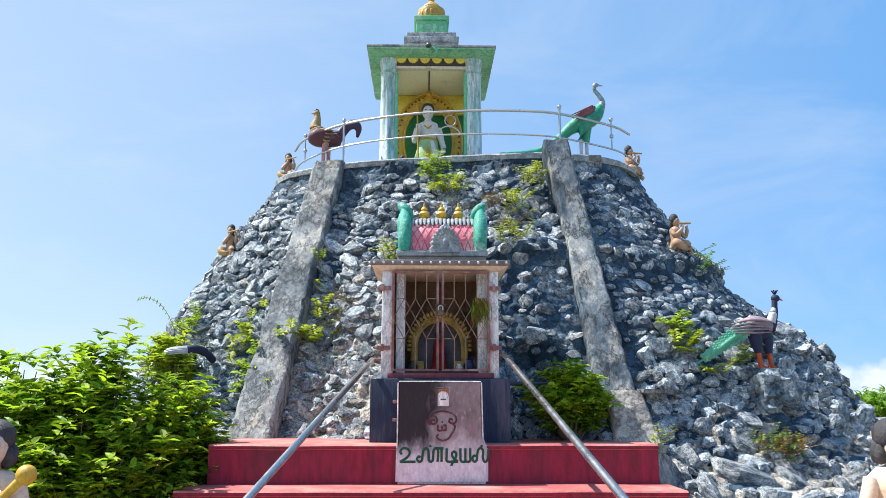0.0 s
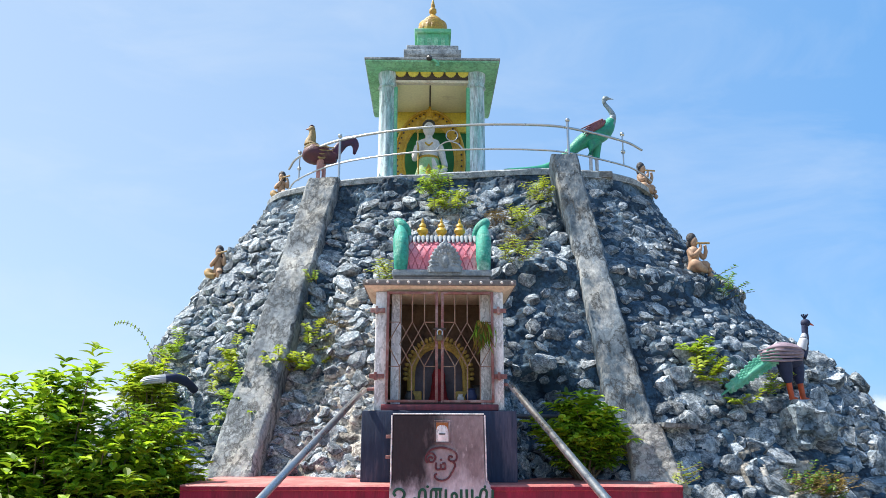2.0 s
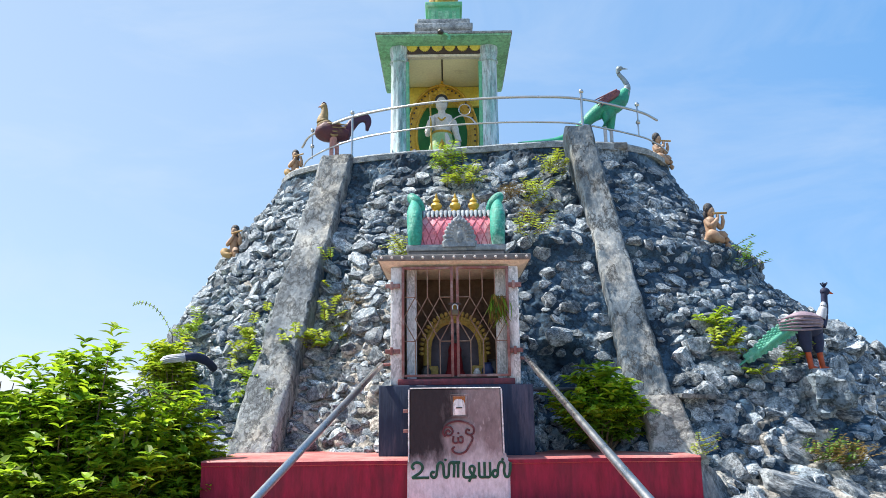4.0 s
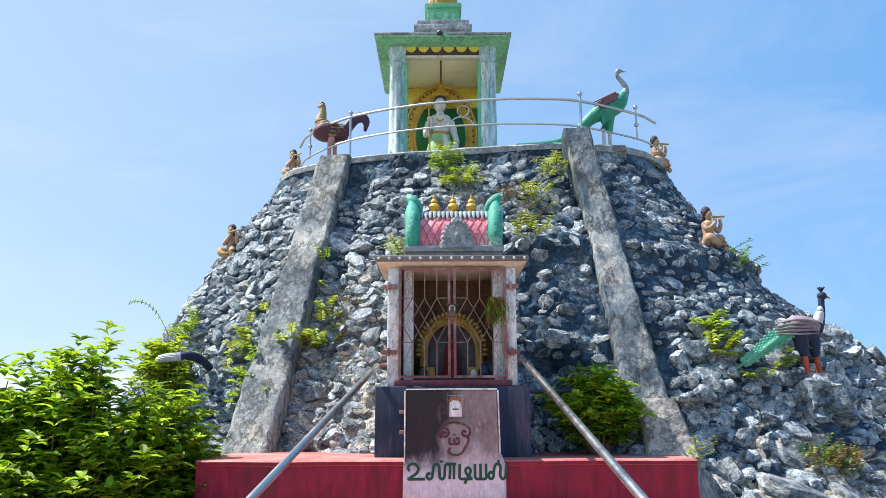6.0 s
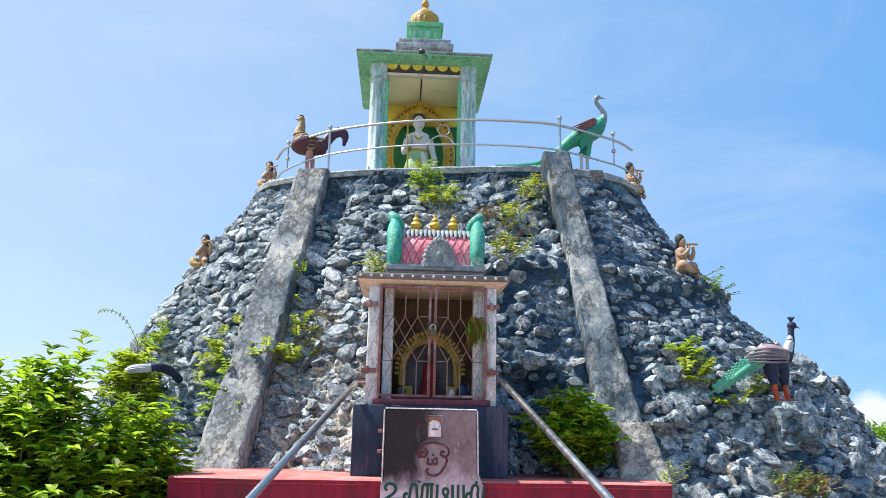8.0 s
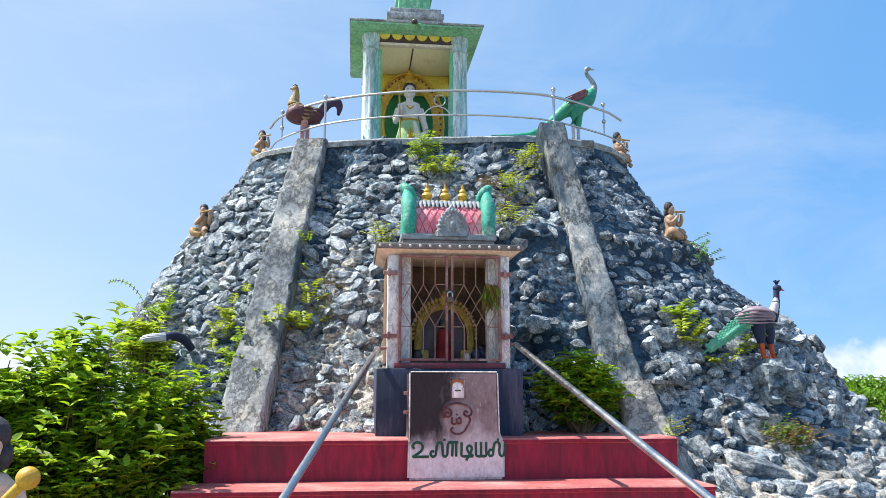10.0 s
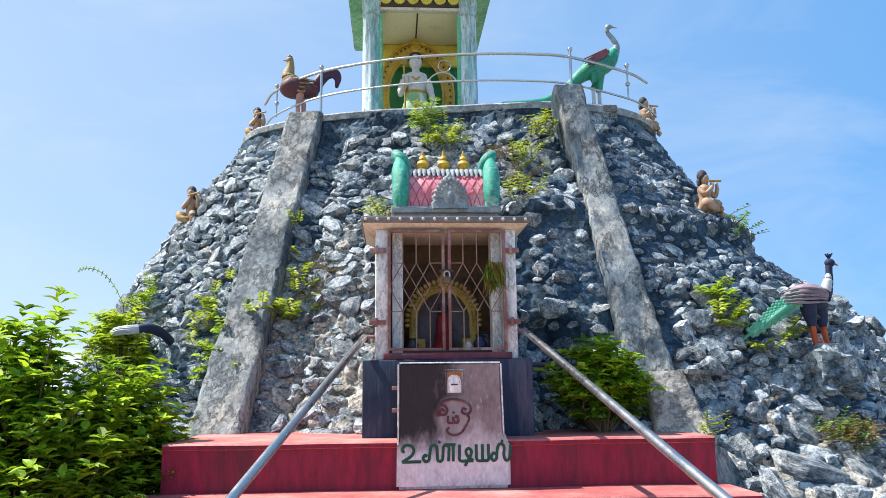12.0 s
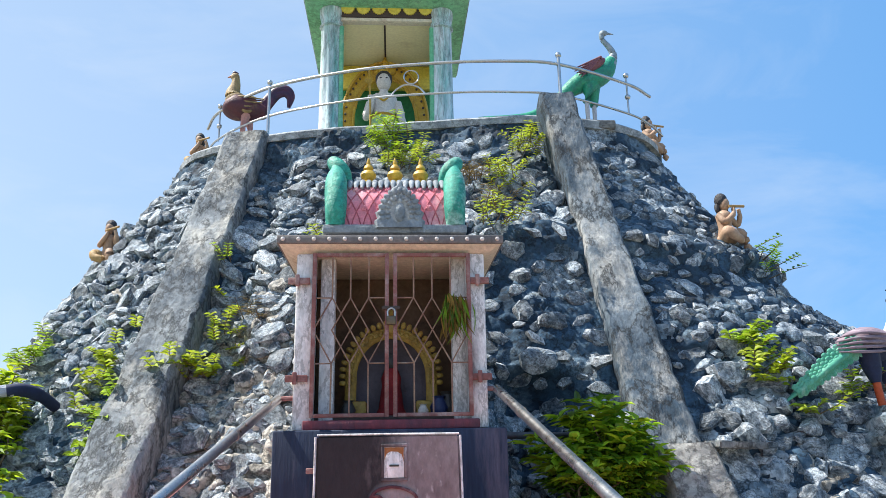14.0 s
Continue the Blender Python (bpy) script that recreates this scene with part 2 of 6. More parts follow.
M["skin_pale"] = surface("skin_pale", (0.72, 0.56, 0.44), (0.64, 0.46, 0.34), (0.45, 0.35, 0.28), 9, 50, 0.6, bump=0.2, stain=0.4)
M["hair"] = surface("hair", (0.02, 0.02, 0.025), (0.06, 0.06, 0.07), None, 20, 60, 0.6, bump=0.6)
M["cloth_gold"] = surface("cloth_gold", (0.46, 0.30, 0.13), (0.36, 0.22, 0.08), (0.2, 0.14, 0.08), 9, 50, 0.7, bump=0.2)
M["cloth_green"] = surface("cloth_green", (0.20, 0.50, 0.22), (0.45, 0.62, 0.32), (0.7, 0.72, 0.5), 7, 50, 0.7, bump=0.2)
M["blue_paint"] = surface("blue_paint", (0.015, 0.025, 0.09), (0.03, 0.05, 0.15), None, 9, 50, 0.5, bump=0.2)
M["navy"] = surface("navy", (0.008, 0.014, 0.050), (0.018, 0.03, 0.085), (0.03, 0.04, 0.10), 9, 50, 0.75, bump=0.2, stain=0.3)
M["mauve"] = surface("mauve", (0.20, 0.14, 0.18), (0.32, 0.24, 0.28), (0.45, 0.38, 0.42), 10, 50, 0.6, bump=0.3, stretch=(1, 1, 4))
M["scale_green"] = surface("scale_green", (0.06, 0.33, 0.22), (0.14, 0.46, 0.32), (0.42, 0.62, 0.52), 8, 50, 0.6, bump=0.3)
M["pea_green"] = surface("pea_green", (0.012, 0.24, 0.14), (0.03, 0.36, 0.22), (0.02, 0.14, 0.15), 9, 40, 0.5, bump=0.35, stain=0.8)
M["pea_wing"] = surface("pea_wing", (0.24, 0.10, 0.12), (0.16, 0.06, 0.09), (0.07, 0.03, 0.05), 14, 50, 0.6, bump=0.3, stain=0.8)
M["grey_neck"] = surface("grey_neck", (0.20, 0.27, 0.32), (0.30, 0.37, 0.42), None, 9, 50, 0.5, bump=0.2)
M["pale_neck"] = surface("pale_neck", (0.55, 0.56, 0.60), (0.42, 0.44, 0.5), None, 9, 50, 0.6, bump=0.2)
M["orange_leg"] = surface("orange_leg", (0.55, 0.10, 0.03), (0.46, 0.07, 0.02), None, 9, 50, 0.6, bump=0.2)
M["rooster_brown"] = surface("rooster_brown", (0.055, 0.014, 0.028), (0.11, 0.026, 0.036), (0.20, 0.11, 0.05), 9, 50, 0.55, bump=0.3)
M["rooster_gold"] = surface("rooster_gold", (0.38, 0.28, 0.12), (0.27, 0.18, 0.08), (0.12, 0.08, 0.05), 14, 50, 0.6, bump=0.4, stain=0.8)
M["rooster_tail"] = surface("rooster_tail", (0.02, 0.010, 0.04), (0.085, 0.014, 0.05), (0.18, 0.05, 0.12), 8, 50, 0.45, bump=0.3)
M["pink_leg"] = surface("pink_leg", (0.50, 0.26, 0.24), (0.42, 0.2, 0.19), None, 9, 50, 0.6, bump=0.2)
M["red_cloth"] = surface("red_cloth", (0.26, 0.012, 0.016), (0.17, 0.008, 0.014), None, 9, 50, 0.8, bump=0.3)
M["idol_dark"] = surface("idol_dark", (0.03, 0.03, 0.035), (0.07, 0.065, 0.06), None, 9, 50, 0.5, bump=0.3)
M["letter_green"] = surface("letter_green", (0.006, 0.065, 0.035), (0.010, 0.10, 0.055), (0.008, 0.02, 0.015), 12, 50, 0.7, bump=0.1)
M["relief_line"] = surface("relief_line", (0.085, 0.022, 0.03), (0.14, 0.04, 0.05), (0.30, 0.2, 0.2), 14, 50, 0.8, bump=0.3)
M["leaf"] = surface("leaf", (0.23, 0.40, 0.016), (0.42, 0.55, 0.03), None, 2.5, 20, 0.6, bump=0.1, vary=0.55, island=True, leafy=0.5)
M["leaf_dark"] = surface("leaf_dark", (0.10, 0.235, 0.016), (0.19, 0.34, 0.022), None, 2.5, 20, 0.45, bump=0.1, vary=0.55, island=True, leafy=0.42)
M["leaf_yellow"] = surface("leaf_yellow", (0.32, 0.44, 0.02), (0.48, 0.54, 0.04), None, 3, 20, 0.6, bump=0.1, vary=0.35, island=True, leafy=0.45)
M["leaf_dry"] = surface("leaf_dry", (0.20, 0.14, 0.03), (0.29, 0.20, 0.04), None, 6, 20, 0.8, bump=0.1, vary=0.4, island=True, leafy=0.25)
M["twig"] = surface("twig", (0.13, 0.09, 0.05), (0.20, 0.15, 0.09), None, 9, 60, 0.9, bump=0.4)
M["flower"] = surface("flower", (0.75, 0.22, 0.12), (0.7, 0.3, 0.3), None, 9, 60, 0.7, bump=0.1)
M["ground"] = surface("ground", (0.30, 0.25, 0.18), (0.22, 0.20, 0.13), (0.12, 0.17, 0.06), 0.35, 12, 0.95, bump=0.6, stain=0.8)
M["rust"] = surface("rust", (0.40, 0.16, 0.05), (0.30, 0.11, 0.04), (0.55, 0.4, 0.3), 25, 60, 0.85, bump=0.2)
M["hose"] = surface("hose", (0.10, 0.10, 0.115), (0.05, 0.05, 0.06), (0.25, 0.25, 0.27), 9, 50, 0.55, bump=0.3)


# ---- mesh helpers ----
ORIGIN = {}


def thing(name, x, y, z, label, category, group="", kind=""):
    e = new(name)
    e.location = (x, y, z)
    e.empty_display_size = 0.1
    ORIGIN[e] = Vector((x, y, z))
    return tagged(e, label, category, group, kind)


def finish(bm, name, mats, smooth=40):
    bmesh.ops.recalc_face_normals(bm, faces=bm.faces)
    me = bpy.data.meshes.new(name)
    bm.to_mesh(me)
    bm.free()
    for m in mats if isinstance(mats, (list, tuple)) else [mats]:
        me.materials.append(M[m])
    if smooth:
        me.shade_smooth()
        me.set_sharp_from_angle(angle=radians(smooth))
    return me


def part(name, bm, material, parent, label="", smooth=40):
    """One mesh, drawn in world places, as a part of a thing or of a part."""
    me = finish(bm, name, material, smooth)
    o = ORIGIN[parent]
    me.transform(Matrix.Translation(-o))
    ob = new(name, me)
    ob.parent = parent
    ORIGIN[ob] = o
    return tagged(ob, label)


def box(bm, x0, x1, y0, y1, z0, z1, bevel=0.006, seg=2, mat=0):
    r = bmesh.ops.create_cube(bm, size=1.0, matrix=Matrix.Translation(((x0 + x1) / 2, (y0 + y1) / 2, (z0 + z1) / 2)) @ Matrix.Diagonal((x1 - x0, y1 - y0, z1 - z0, 1)))
    fs = {f for v in r["verts"] for f in v.link_faces}
    for f in fs:
        f.material_index = mat
    if bevel:
        es = {e for v in r["verts"] for e in v.link_edges}
        bmesh.ops.bevel(bm, geom=list(es), offset=bevel, segments=seg, affect="EDGES", profile=0.5, material=-1)
    return bm


def rings(bm, loops, closed_ends=True, mat=0, wrap=True):
    """Skin a row of rings of points."""
    vs = [[bm.verts.new(p) for p in lp] for lp in loops]
    n = len(vs[0])
    for a, b in zip(vs, vs[1:]):
        for i in range(n if wrap else n - 1):
            j = (i + 1) % n
            bm.faces.new((a[i], a[j], b[j], b[i])).material_index = mat
    if closed_ends:
        bm.faces.new(list(reversed(vs[0]))).material_index = mat
        bm.faces.new(vs[-1]).material_index = mat
    return bm


def tube(bm, pts, radii, seg=10, mat=0, flat=1.0, up=(0, 0, 1)):
    """A round bar along points; radii one or many; flat squeezes it."""
    pts = [Vector(p) for p in pts]
    if isinstance(radii, (int, float)):
        radii = [radii] * len(pts)
    loops = []
    for i, p in enumerate(pts):
        d = (pts[min(i + 1, len(pts) - 1)] - pts[max(i - 1, 0)]).normalized()
        u = Vector(up)
        if abs(d.dot(u)) > 0.95:
            u = Vector((0, 1, 0))
        s = d.cross(u).normalized()
        v = s.cross(d).normalized()
        loops.append([p + radii[i] * (math.cos(2 * math.pi * k / seg) * s + flat * math.sin(2 * math.pi * k / seg) * v) for k in range(seg)])
    return rings(bm, loops, mat=mat)


def curve_pts(pts, n=8):
    """Smooth curve through points."""
    p = [Vector(q) for q in pts]
    p = [2 * p[0] - p[1]] + p + [2 * p[-1] - p[-2]]
    out = []
    for i in range(1, len(p) - 2):
        for k in range(n):
            t = k / n
            a, b, c, d = p[i - 1], p[i], p[i + 1], p[i + 2]
            out.append(0.5 * (2 * b + (c - a) * t + (2 * a - 5 * b + 4 * c - d) * t * t + (3 * b - a - 3 * c + d) * t ** 3))
    return out + [p[-2]]


def ball(bm, c, rx, ry=None, rz=None, seg=14, mat=0, turn=None):
    ry, rz = ry or rx, rz or rx
    m = Matrix.Translation(c) @ (turn or Matrix.Identity(4)) @ Matrix.Diagonal((rx, ry, rz, 1))
    r = bmesh.ops.create_uvsphere(bm, u_segments=seg, v_segments=max(6, seg * 2 // 3), radius=1.0, matrix=m)
    for f in {f for v in r["verts"] for f in v.link_faces}:
        f.material_index = mat
    return bm


def lathe(bm, c, profile, seg=24, mat=0):
    c = Vector(c)
    return rings(bm, [[c + Vector((r * math.cos(2 * math.pi * k / seg), r * math.sin(2 * math.pi * k / seg), z)) for k in range(seg)] for r, z in profile], mat=mat)


def prism(bm, outline, y0, y1, mat=0):
    """A flat outline in x, z, made solid from y0 to y1."""
    return rings(bm, [[(x, y0, z) for x, z in outline], [(x, y1, z) for x, z in outline]], mat=mat)


class Leaves:
    """Many single leaves gathered into one mesh."""

    def __init__(self):
        self.v, self.f = [], []

    def add(self, p, d, up, length, width, fold=0.25, droop=0.25):
        p, d = Vector(p), Vector(d).normalized()
        s = d.cross(Vector(up))
        s = s.normalized() if s.length > 1e-3 else Vector((1, 0, 0))
        u = s.cross(d).normalized()
        k = len(self.v)
        mid, tip = p + d * length * 0.5, p + d * length - u * length * droop
        rise = u * width * fold
        self.v += [p, p + d * length * 0.33 + s * width * 0.5 + rise, mid - u * length * droop * 0.15, p + d * length * 0.33 - s * width * 0.5 + rise,
                   p + d * length * 0.68 + s * width * 0.36 + rise - u * length * droop * 0.4, p + d * length * 0.68 - s * width * 0.36 + rise - u * length * droop * 0.4, tip]
        self.f += [(k, k + 1, k + 2), (k, k + 2, k + 3), (k + 1, k + 4, k + 2), (k + 3, k + 2, k + 5), (k + 2, k + 4, k + 6), (k + 2, k + 6, k + 5)]

    def part(self, name, material, parent, label=""):
        o = ORIGIN[parent]
        me = bpy.data.meshes.new(name)
        me.from_pydata([v - o for v in self.v], [], self.f)
        me.materials.append(M[material])
        ob = new(name, me)
        ob.parent = parent
        return tagged(ob, label)


rng = random.Random(7)


def rand_dir(r=rng, up=0.0):
    v = Vector((r.gauss(0, 1), r.gauss(0, 1), r.gauss(0, 1) + up))
    return v.normalized()


# ---- the large structure ----
# ground: one sheet, finer near the mound
bm = bmesh.new()
xs = sorted({round(s * (0.6 * k + 0.02 * k ** 3.2), 2) for k in range(0, 38) for s in (-1, 1)})
grid = [[bm.verts.new((x + 0.5, y + 8, -0.47 + (0.05 * noise.noise((x * 0.4, y * 0.4, 0)) if abs(x) < 40 and abs(y) < 40 else 0))) for x in xs] for y in xs]
for a, b in zip(grid, grid[1:]):
    for i in range(len(xs) - 1):
        bm.faces.new((a[i], a[i + 1], b[i + 1], b[i]))
tagged(new("ground", finish(bm, "ground", "ground", 80)), "dry sandy ground with patches of grass", "ground", kind="structure")

# red steps
steps = thing("steps", 0.36, 6.0, -0.45, "wide red-painted concrete steps worn pale on the treads", "steps", kind="structure")


def step(x0, x1, y0, y1, z0, z1, skew=0.0):
    bm = bmesh.new()
    n = 40
    loops = []
    # rounded nosing, slightly uneven along its length
    prof = [(y1, z0), (y0 + 0.012, z0), (y0, z0 + 0.02), (y0, z1 - 0.045), (y0 - 0.012, z1 - 0.04), (y0 - 0.014, z1 - 0.012), (y0 - 0.002, z1), (y1, z1)]
    for i in range(n + 1):
        x = x0 + (x1 - x0) * i / n
        w = 0.006 * noise.noise((x * 2.3, y0, 3.1)) + skew * (i / n - 0.5)
        h = 0.005 * noise.noise((x * 1.7, y0, 9.1))
        loops.append([(x, y + (w if y < y1 else 0), z + (h if z > z0 + 0.1 else 0)) for y, z in prof])
    rings(bm, loops)
    bm.normal_update()
    for f in bm.faces:
        f.material_index = 1 if abs(f.normal.z) > 0.6 else 0
    return part("step", bm, ["red_paint", "red_tread"], steps, smooth=30)


step(-1.67, 2.33, 6.81, 8.6, 0.27, 0.645)
step(-1.81, 2.40, 6.30, 6.84, -0.05, 0.305, -0.06)
step(-1.86, 2.46, 4.75, 6.35, -0.45, 0.0)

# rough cement fill at the end of the upper step
bm = bmesh.new()
rings(bm, [[(2.335, 6.84, 0.60), (2.335, 7.9, 0.64), (2.335, 7.9, 0.30), (2.335, 6.83, 0.30)], [(2.56, 7.06, 0.45), (2.62, 7.9, 0.60), (2.62, 7.9, 0.2), (2.58, 6.95, 0.2)], [(2.74, 7.1, 0.2), (2.85, 7.9, 0.4), (2.85, 7.9, 0.0), (2.74, 6.9, 0.0)]])
bmesh.ops.subdivide_edges(bm, edges=list(bm.edges), cuts=6, use_grid_fill=True)
for v in bm.verts:
    v.co += 0.03 * noise.noise_vector(v.co * 7)
part("end_fill", bm, "cement", steps, "rough grey cement fill")

# the rock mound: a skewed, rounded cone
CX, CY, TOP = 0.75, 11.4, 4.25
RIM = [(0, 2.68), (30, 2.5), (60, 2.3), (90, 2.2), (120, 2.3), (150, 2.6), (180, 2.82), (196, 2.68), (209, 2.33), (222, 2.07), (240, 1.78),
       (260, 1.68), (280, 1.80), (297, 2.13), (310, 2.38), (321, 2.58), (334, 2.72), (348, 2.74), (360, 2.68)]
FALL = [(-1, 0.0), (0, 0.0), (0.55, 0.28), (1.3, 0.90), (2.0, 1.32), (2.9, 1.80), (3.3, 2.05), (3.7, 2.36), (3.95, 2.72), (4.35, 3.6), (4.75, 4.8)]


def table(rows, x):
    for (a, p), (b, q) in zip(rows, rows[1:]):
        if x <= b:
            t = (x - a) / (b - a)
            return p + (q - p) * t
    return rows[-1][1]


def rim_r(deg):
    deg %= 360
    turn = (deg - 262 + 180) % 360 - 180
    return sum(table(RIM, (deg + k) % 360) for k in (-8, -4, 0, 4, 8)) / 5 + 0.075 * min(max((abs(turn) - 50) / 14, 0), 1)


def fall(z):
    u = TOP - z
    return sum(table(FALL, max(u + k, -1)) for k in (-0.2, -0.1, 0, 0.1, 0.2)) / 5


def mound_at(deg, z, lift=0.0):
    """A point of the mound's face, by its angle round the axis and its height."""
    side = math.exp(-(((deg % 360 - 348) / 18) ** 2)) * math.exp(-(((z - 2.75) / 0.55) ** 2))
    west = math.exp(-(((deg % 360 - 240) / 18) ** 2)) * min(max((TOP - z) / 1.5, 0), 1)
    flare = 0.50 * math.exp(-(((deg % 360 - 333) / 25) ** 2)) * min(max((2.5 - z) / 0.9, 0), 1)
    alcove = 0.42 * math.exp(-(((deg % 360 - 281.5) / 5.5) ** 4)) * min(max((1.72 - z) / 0.3, 0), 1)
    gully = 0.19 * math.exp(-(((deg % 360 - (222 + (4.3 - z) * 5.6)) / 3.8) ** 2)) * min(max((4.1 - z) / 0.4, 0), 1) * (0.45 + 0.55 * min(max((z - 1.2) / 0.6, 0), 1))
    waist = 0.05 * min(max((214 - deg % 360) / 14, 0), 1) * (deg % 360 > 120) * min(max((3.4 - z) / 0.6, 0), 1)
    r = rim_r(deg) + fall(z) - waist + flare - alcove - gully - 0.06 - 0.13 * side - 0.22 * west + 0.10 * math.exp(-(((z - 3.50) / 0.07) ** 2)) * math.exp(-(((deg % 360 - 250) / 26) ** 2)) + 0.13 * math.exp(-(((z - 2.90) / 0.08) ** 2)) * math.exp(-(((deg % 360 - 268) / 30) ** 2)) + 0.13 * math.exp(-(((z - 2.76) / 0.13) ** 2)) * (0.4 + 0.6 * math.cos(radians(deg - 330))) + lift
    a = radians(deg)
    return Vector((CX + r * math.cos(a), CY + r * math.sin(a), z))


def mound_normal(deg, z):
    a = mound_at(deg + 1, z) - mound_at(deg - 1, z)
    b = mound_at(deg, z + 0.06) - mound_at(deg, z - 0.06)
    return a.cross(b).normalized()


def mound_y(x, z):
    """The y of the front face at x and z."""
    lo, hi = 181.0, 359.0
    for _ in range(40):
        mid = (lo + hi) / 2
        if mound_at(mid, z).x < x:
            lo = mid
        else:
            hi = mid
    return mound_at(lo, z)


mound = thing("rock_mound", CX, CY, -0.45, "steep mound of grey broken rocks set in blue-grey mortar", "rock mound", kind="structure")
def mound_plate(p):
    """Broken plates bedded in the mortar: height from joint to face, and a number for each plate."""
    wob = 0.35 * noise.noise(p * 3.0)
    d, near = noise.voronoi(Vector((p.x * 3.6 + wob, p.y * 3.6 + wob, p.z * 6.2 + 1.2 * wob)))
    return min(d[1] - d[0], 0.3) / 0.3, noise.noise(near[0] * 5.3)


def smooth_mortar(deg, z):
    """How far the mortar stands bare and smooth between single stones, from 0 to 1."""
    deg %= 360
    mid = min(max((deg - 274) / 4, 0), 1) * min(max((300 - deg) / 3, 0), 1) * min(max((z - 1.25) / 0.2, 0), 1) * min(max((3.0 - z) / 0.15, 0), 1)
    east = min(max((deg - 298) / 3, 0), 1) * min(max((356 - deg) / 8, 0), 1) * min(max((z - 2.0) / 0.3, 0), 1)
    top = min(max((z - 3.72) / 0.2, 0), 1)
    return max(mid, 0.8 * east, top)


def mound_bump(p):
    e = mound_plate(p)[0] * (1 - 0.8 * smooth_mortar(math.degrees(math.atan2(p.y - CY, p.x - CX)), p.z))
    return 0.05 * noise.noise(p * 1.3) + 0.03 * noise.noise(p * 4) + 0.022 * noise.noise(p * 10) + 0.014 * noise.noise(p * 24) + 0.075 * e - 0.04


verts, faces, tone = [], [], []
NA, NZ = 900, 250
FRONT = 760
DEGS = [168 + 214 * i / FRONT for i in range(FRONT)] + [382 + 146 * i / (NA - FRONT) for i in range(NA - FRONT)]
for j in range(NZ + 1):
    z = -0.55 + (TOP + 0.55) * j / NZ
    for i in range(NA):
        deg = DEGS[i]
        p = mound_at(deg, z)
        b = mound_bump(p) - 0.012 + 0.009 * noise.noise(p * 45)
        a = radians(deg)
        e, key = mound_plate(p)
        soil = 0.75 * noise.noise(p * 1.1) + 0.3 * noise.noise(p * 7)
        if -1.35 < p.x < -0.15 and p.z < 2.7 and p.y < 10:
            soil += 0.32 + 0.35 * (p.z < 1.6)
        elif p.z < 1.1 and p.x > 2.2:
            soil += 0.40
        ledge = 258 < deg < 299 and abs(z - 2.93 - 0.05 * noise.noise(p * 3)) < 0.045 or 225 < deg < 262 and abs(z - 3.5 - 0.05 * noise.noise(p * 3)) < 0.05
        if ledge:
            tone.append(1 if e > 0.05 else 2)
        elif smooth_mortar(deg, z) > 0.5:
            tone.append(1 if noise.noise(p * 2.3) + 0.4 * noise.noise(p * 9) > 0.42 else 0)
        else:
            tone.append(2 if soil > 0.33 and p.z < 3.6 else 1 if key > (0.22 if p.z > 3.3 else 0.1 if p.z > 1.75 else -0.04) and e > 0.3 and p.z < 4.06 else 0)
        verts.append((p.x + b * math.cos(a) - CX, p.y + b * math.sin(a) - CY, p.z + 0.4 * b * (j < NZ) + 0.45))
for j in range(NZ):
    for i in range(NA):
        k = (i + 1) % NA
        faces.append((j * NA + i, j * NA + k, (j + 1) * NA + k, (j + 1) * NA + i))
verts.append((0, 0, TOP + 0.45))
faces += [(NZ * NA + i, NZ * NA + (i + 1) % NA, len(verts) - 1) for i in range(NA)]
me = bpy.data.meshes.new("mortar")
me.from_pydata(verts, [], faces)
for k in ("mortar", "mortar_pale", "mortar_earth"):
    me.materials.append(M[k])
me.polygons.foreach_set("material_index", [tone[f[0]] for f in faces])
me.shade_smooth()
core = new("mortar", me)
core.parent = mound
tagged(core, "rough blue-grey mortar")

# cement cap round the rim
bm = bmesh.new()
loops = []
for i in range(181):
    deg = 360 * i / 180
    a = radians(deg)
    jig = 0.02 * noise.noise((math.cos(a) * 4, math.sin(a) * 4, 0))
    r = rim_r(deg) + jig
    h = TOP + 0.03 + 0.015 * noise.noise((math.cos(a) * 5, math.sin(a) * 5, 4))
    loops.append([(CX + q * math.cos(a), CY + q * math.sin(a), zz) for q, zz in ((r - 0.35, TOP - 0.06), (r - 0.035, TOP - 0.06), (r - 0.028, h - 0.022), (r - 0.05, h), (r - 0.35, h - 0.01))])
rings(bm, loops, closed_ends=False)
part("rim", bm, "rim_cement", mound, "pale cement coping")


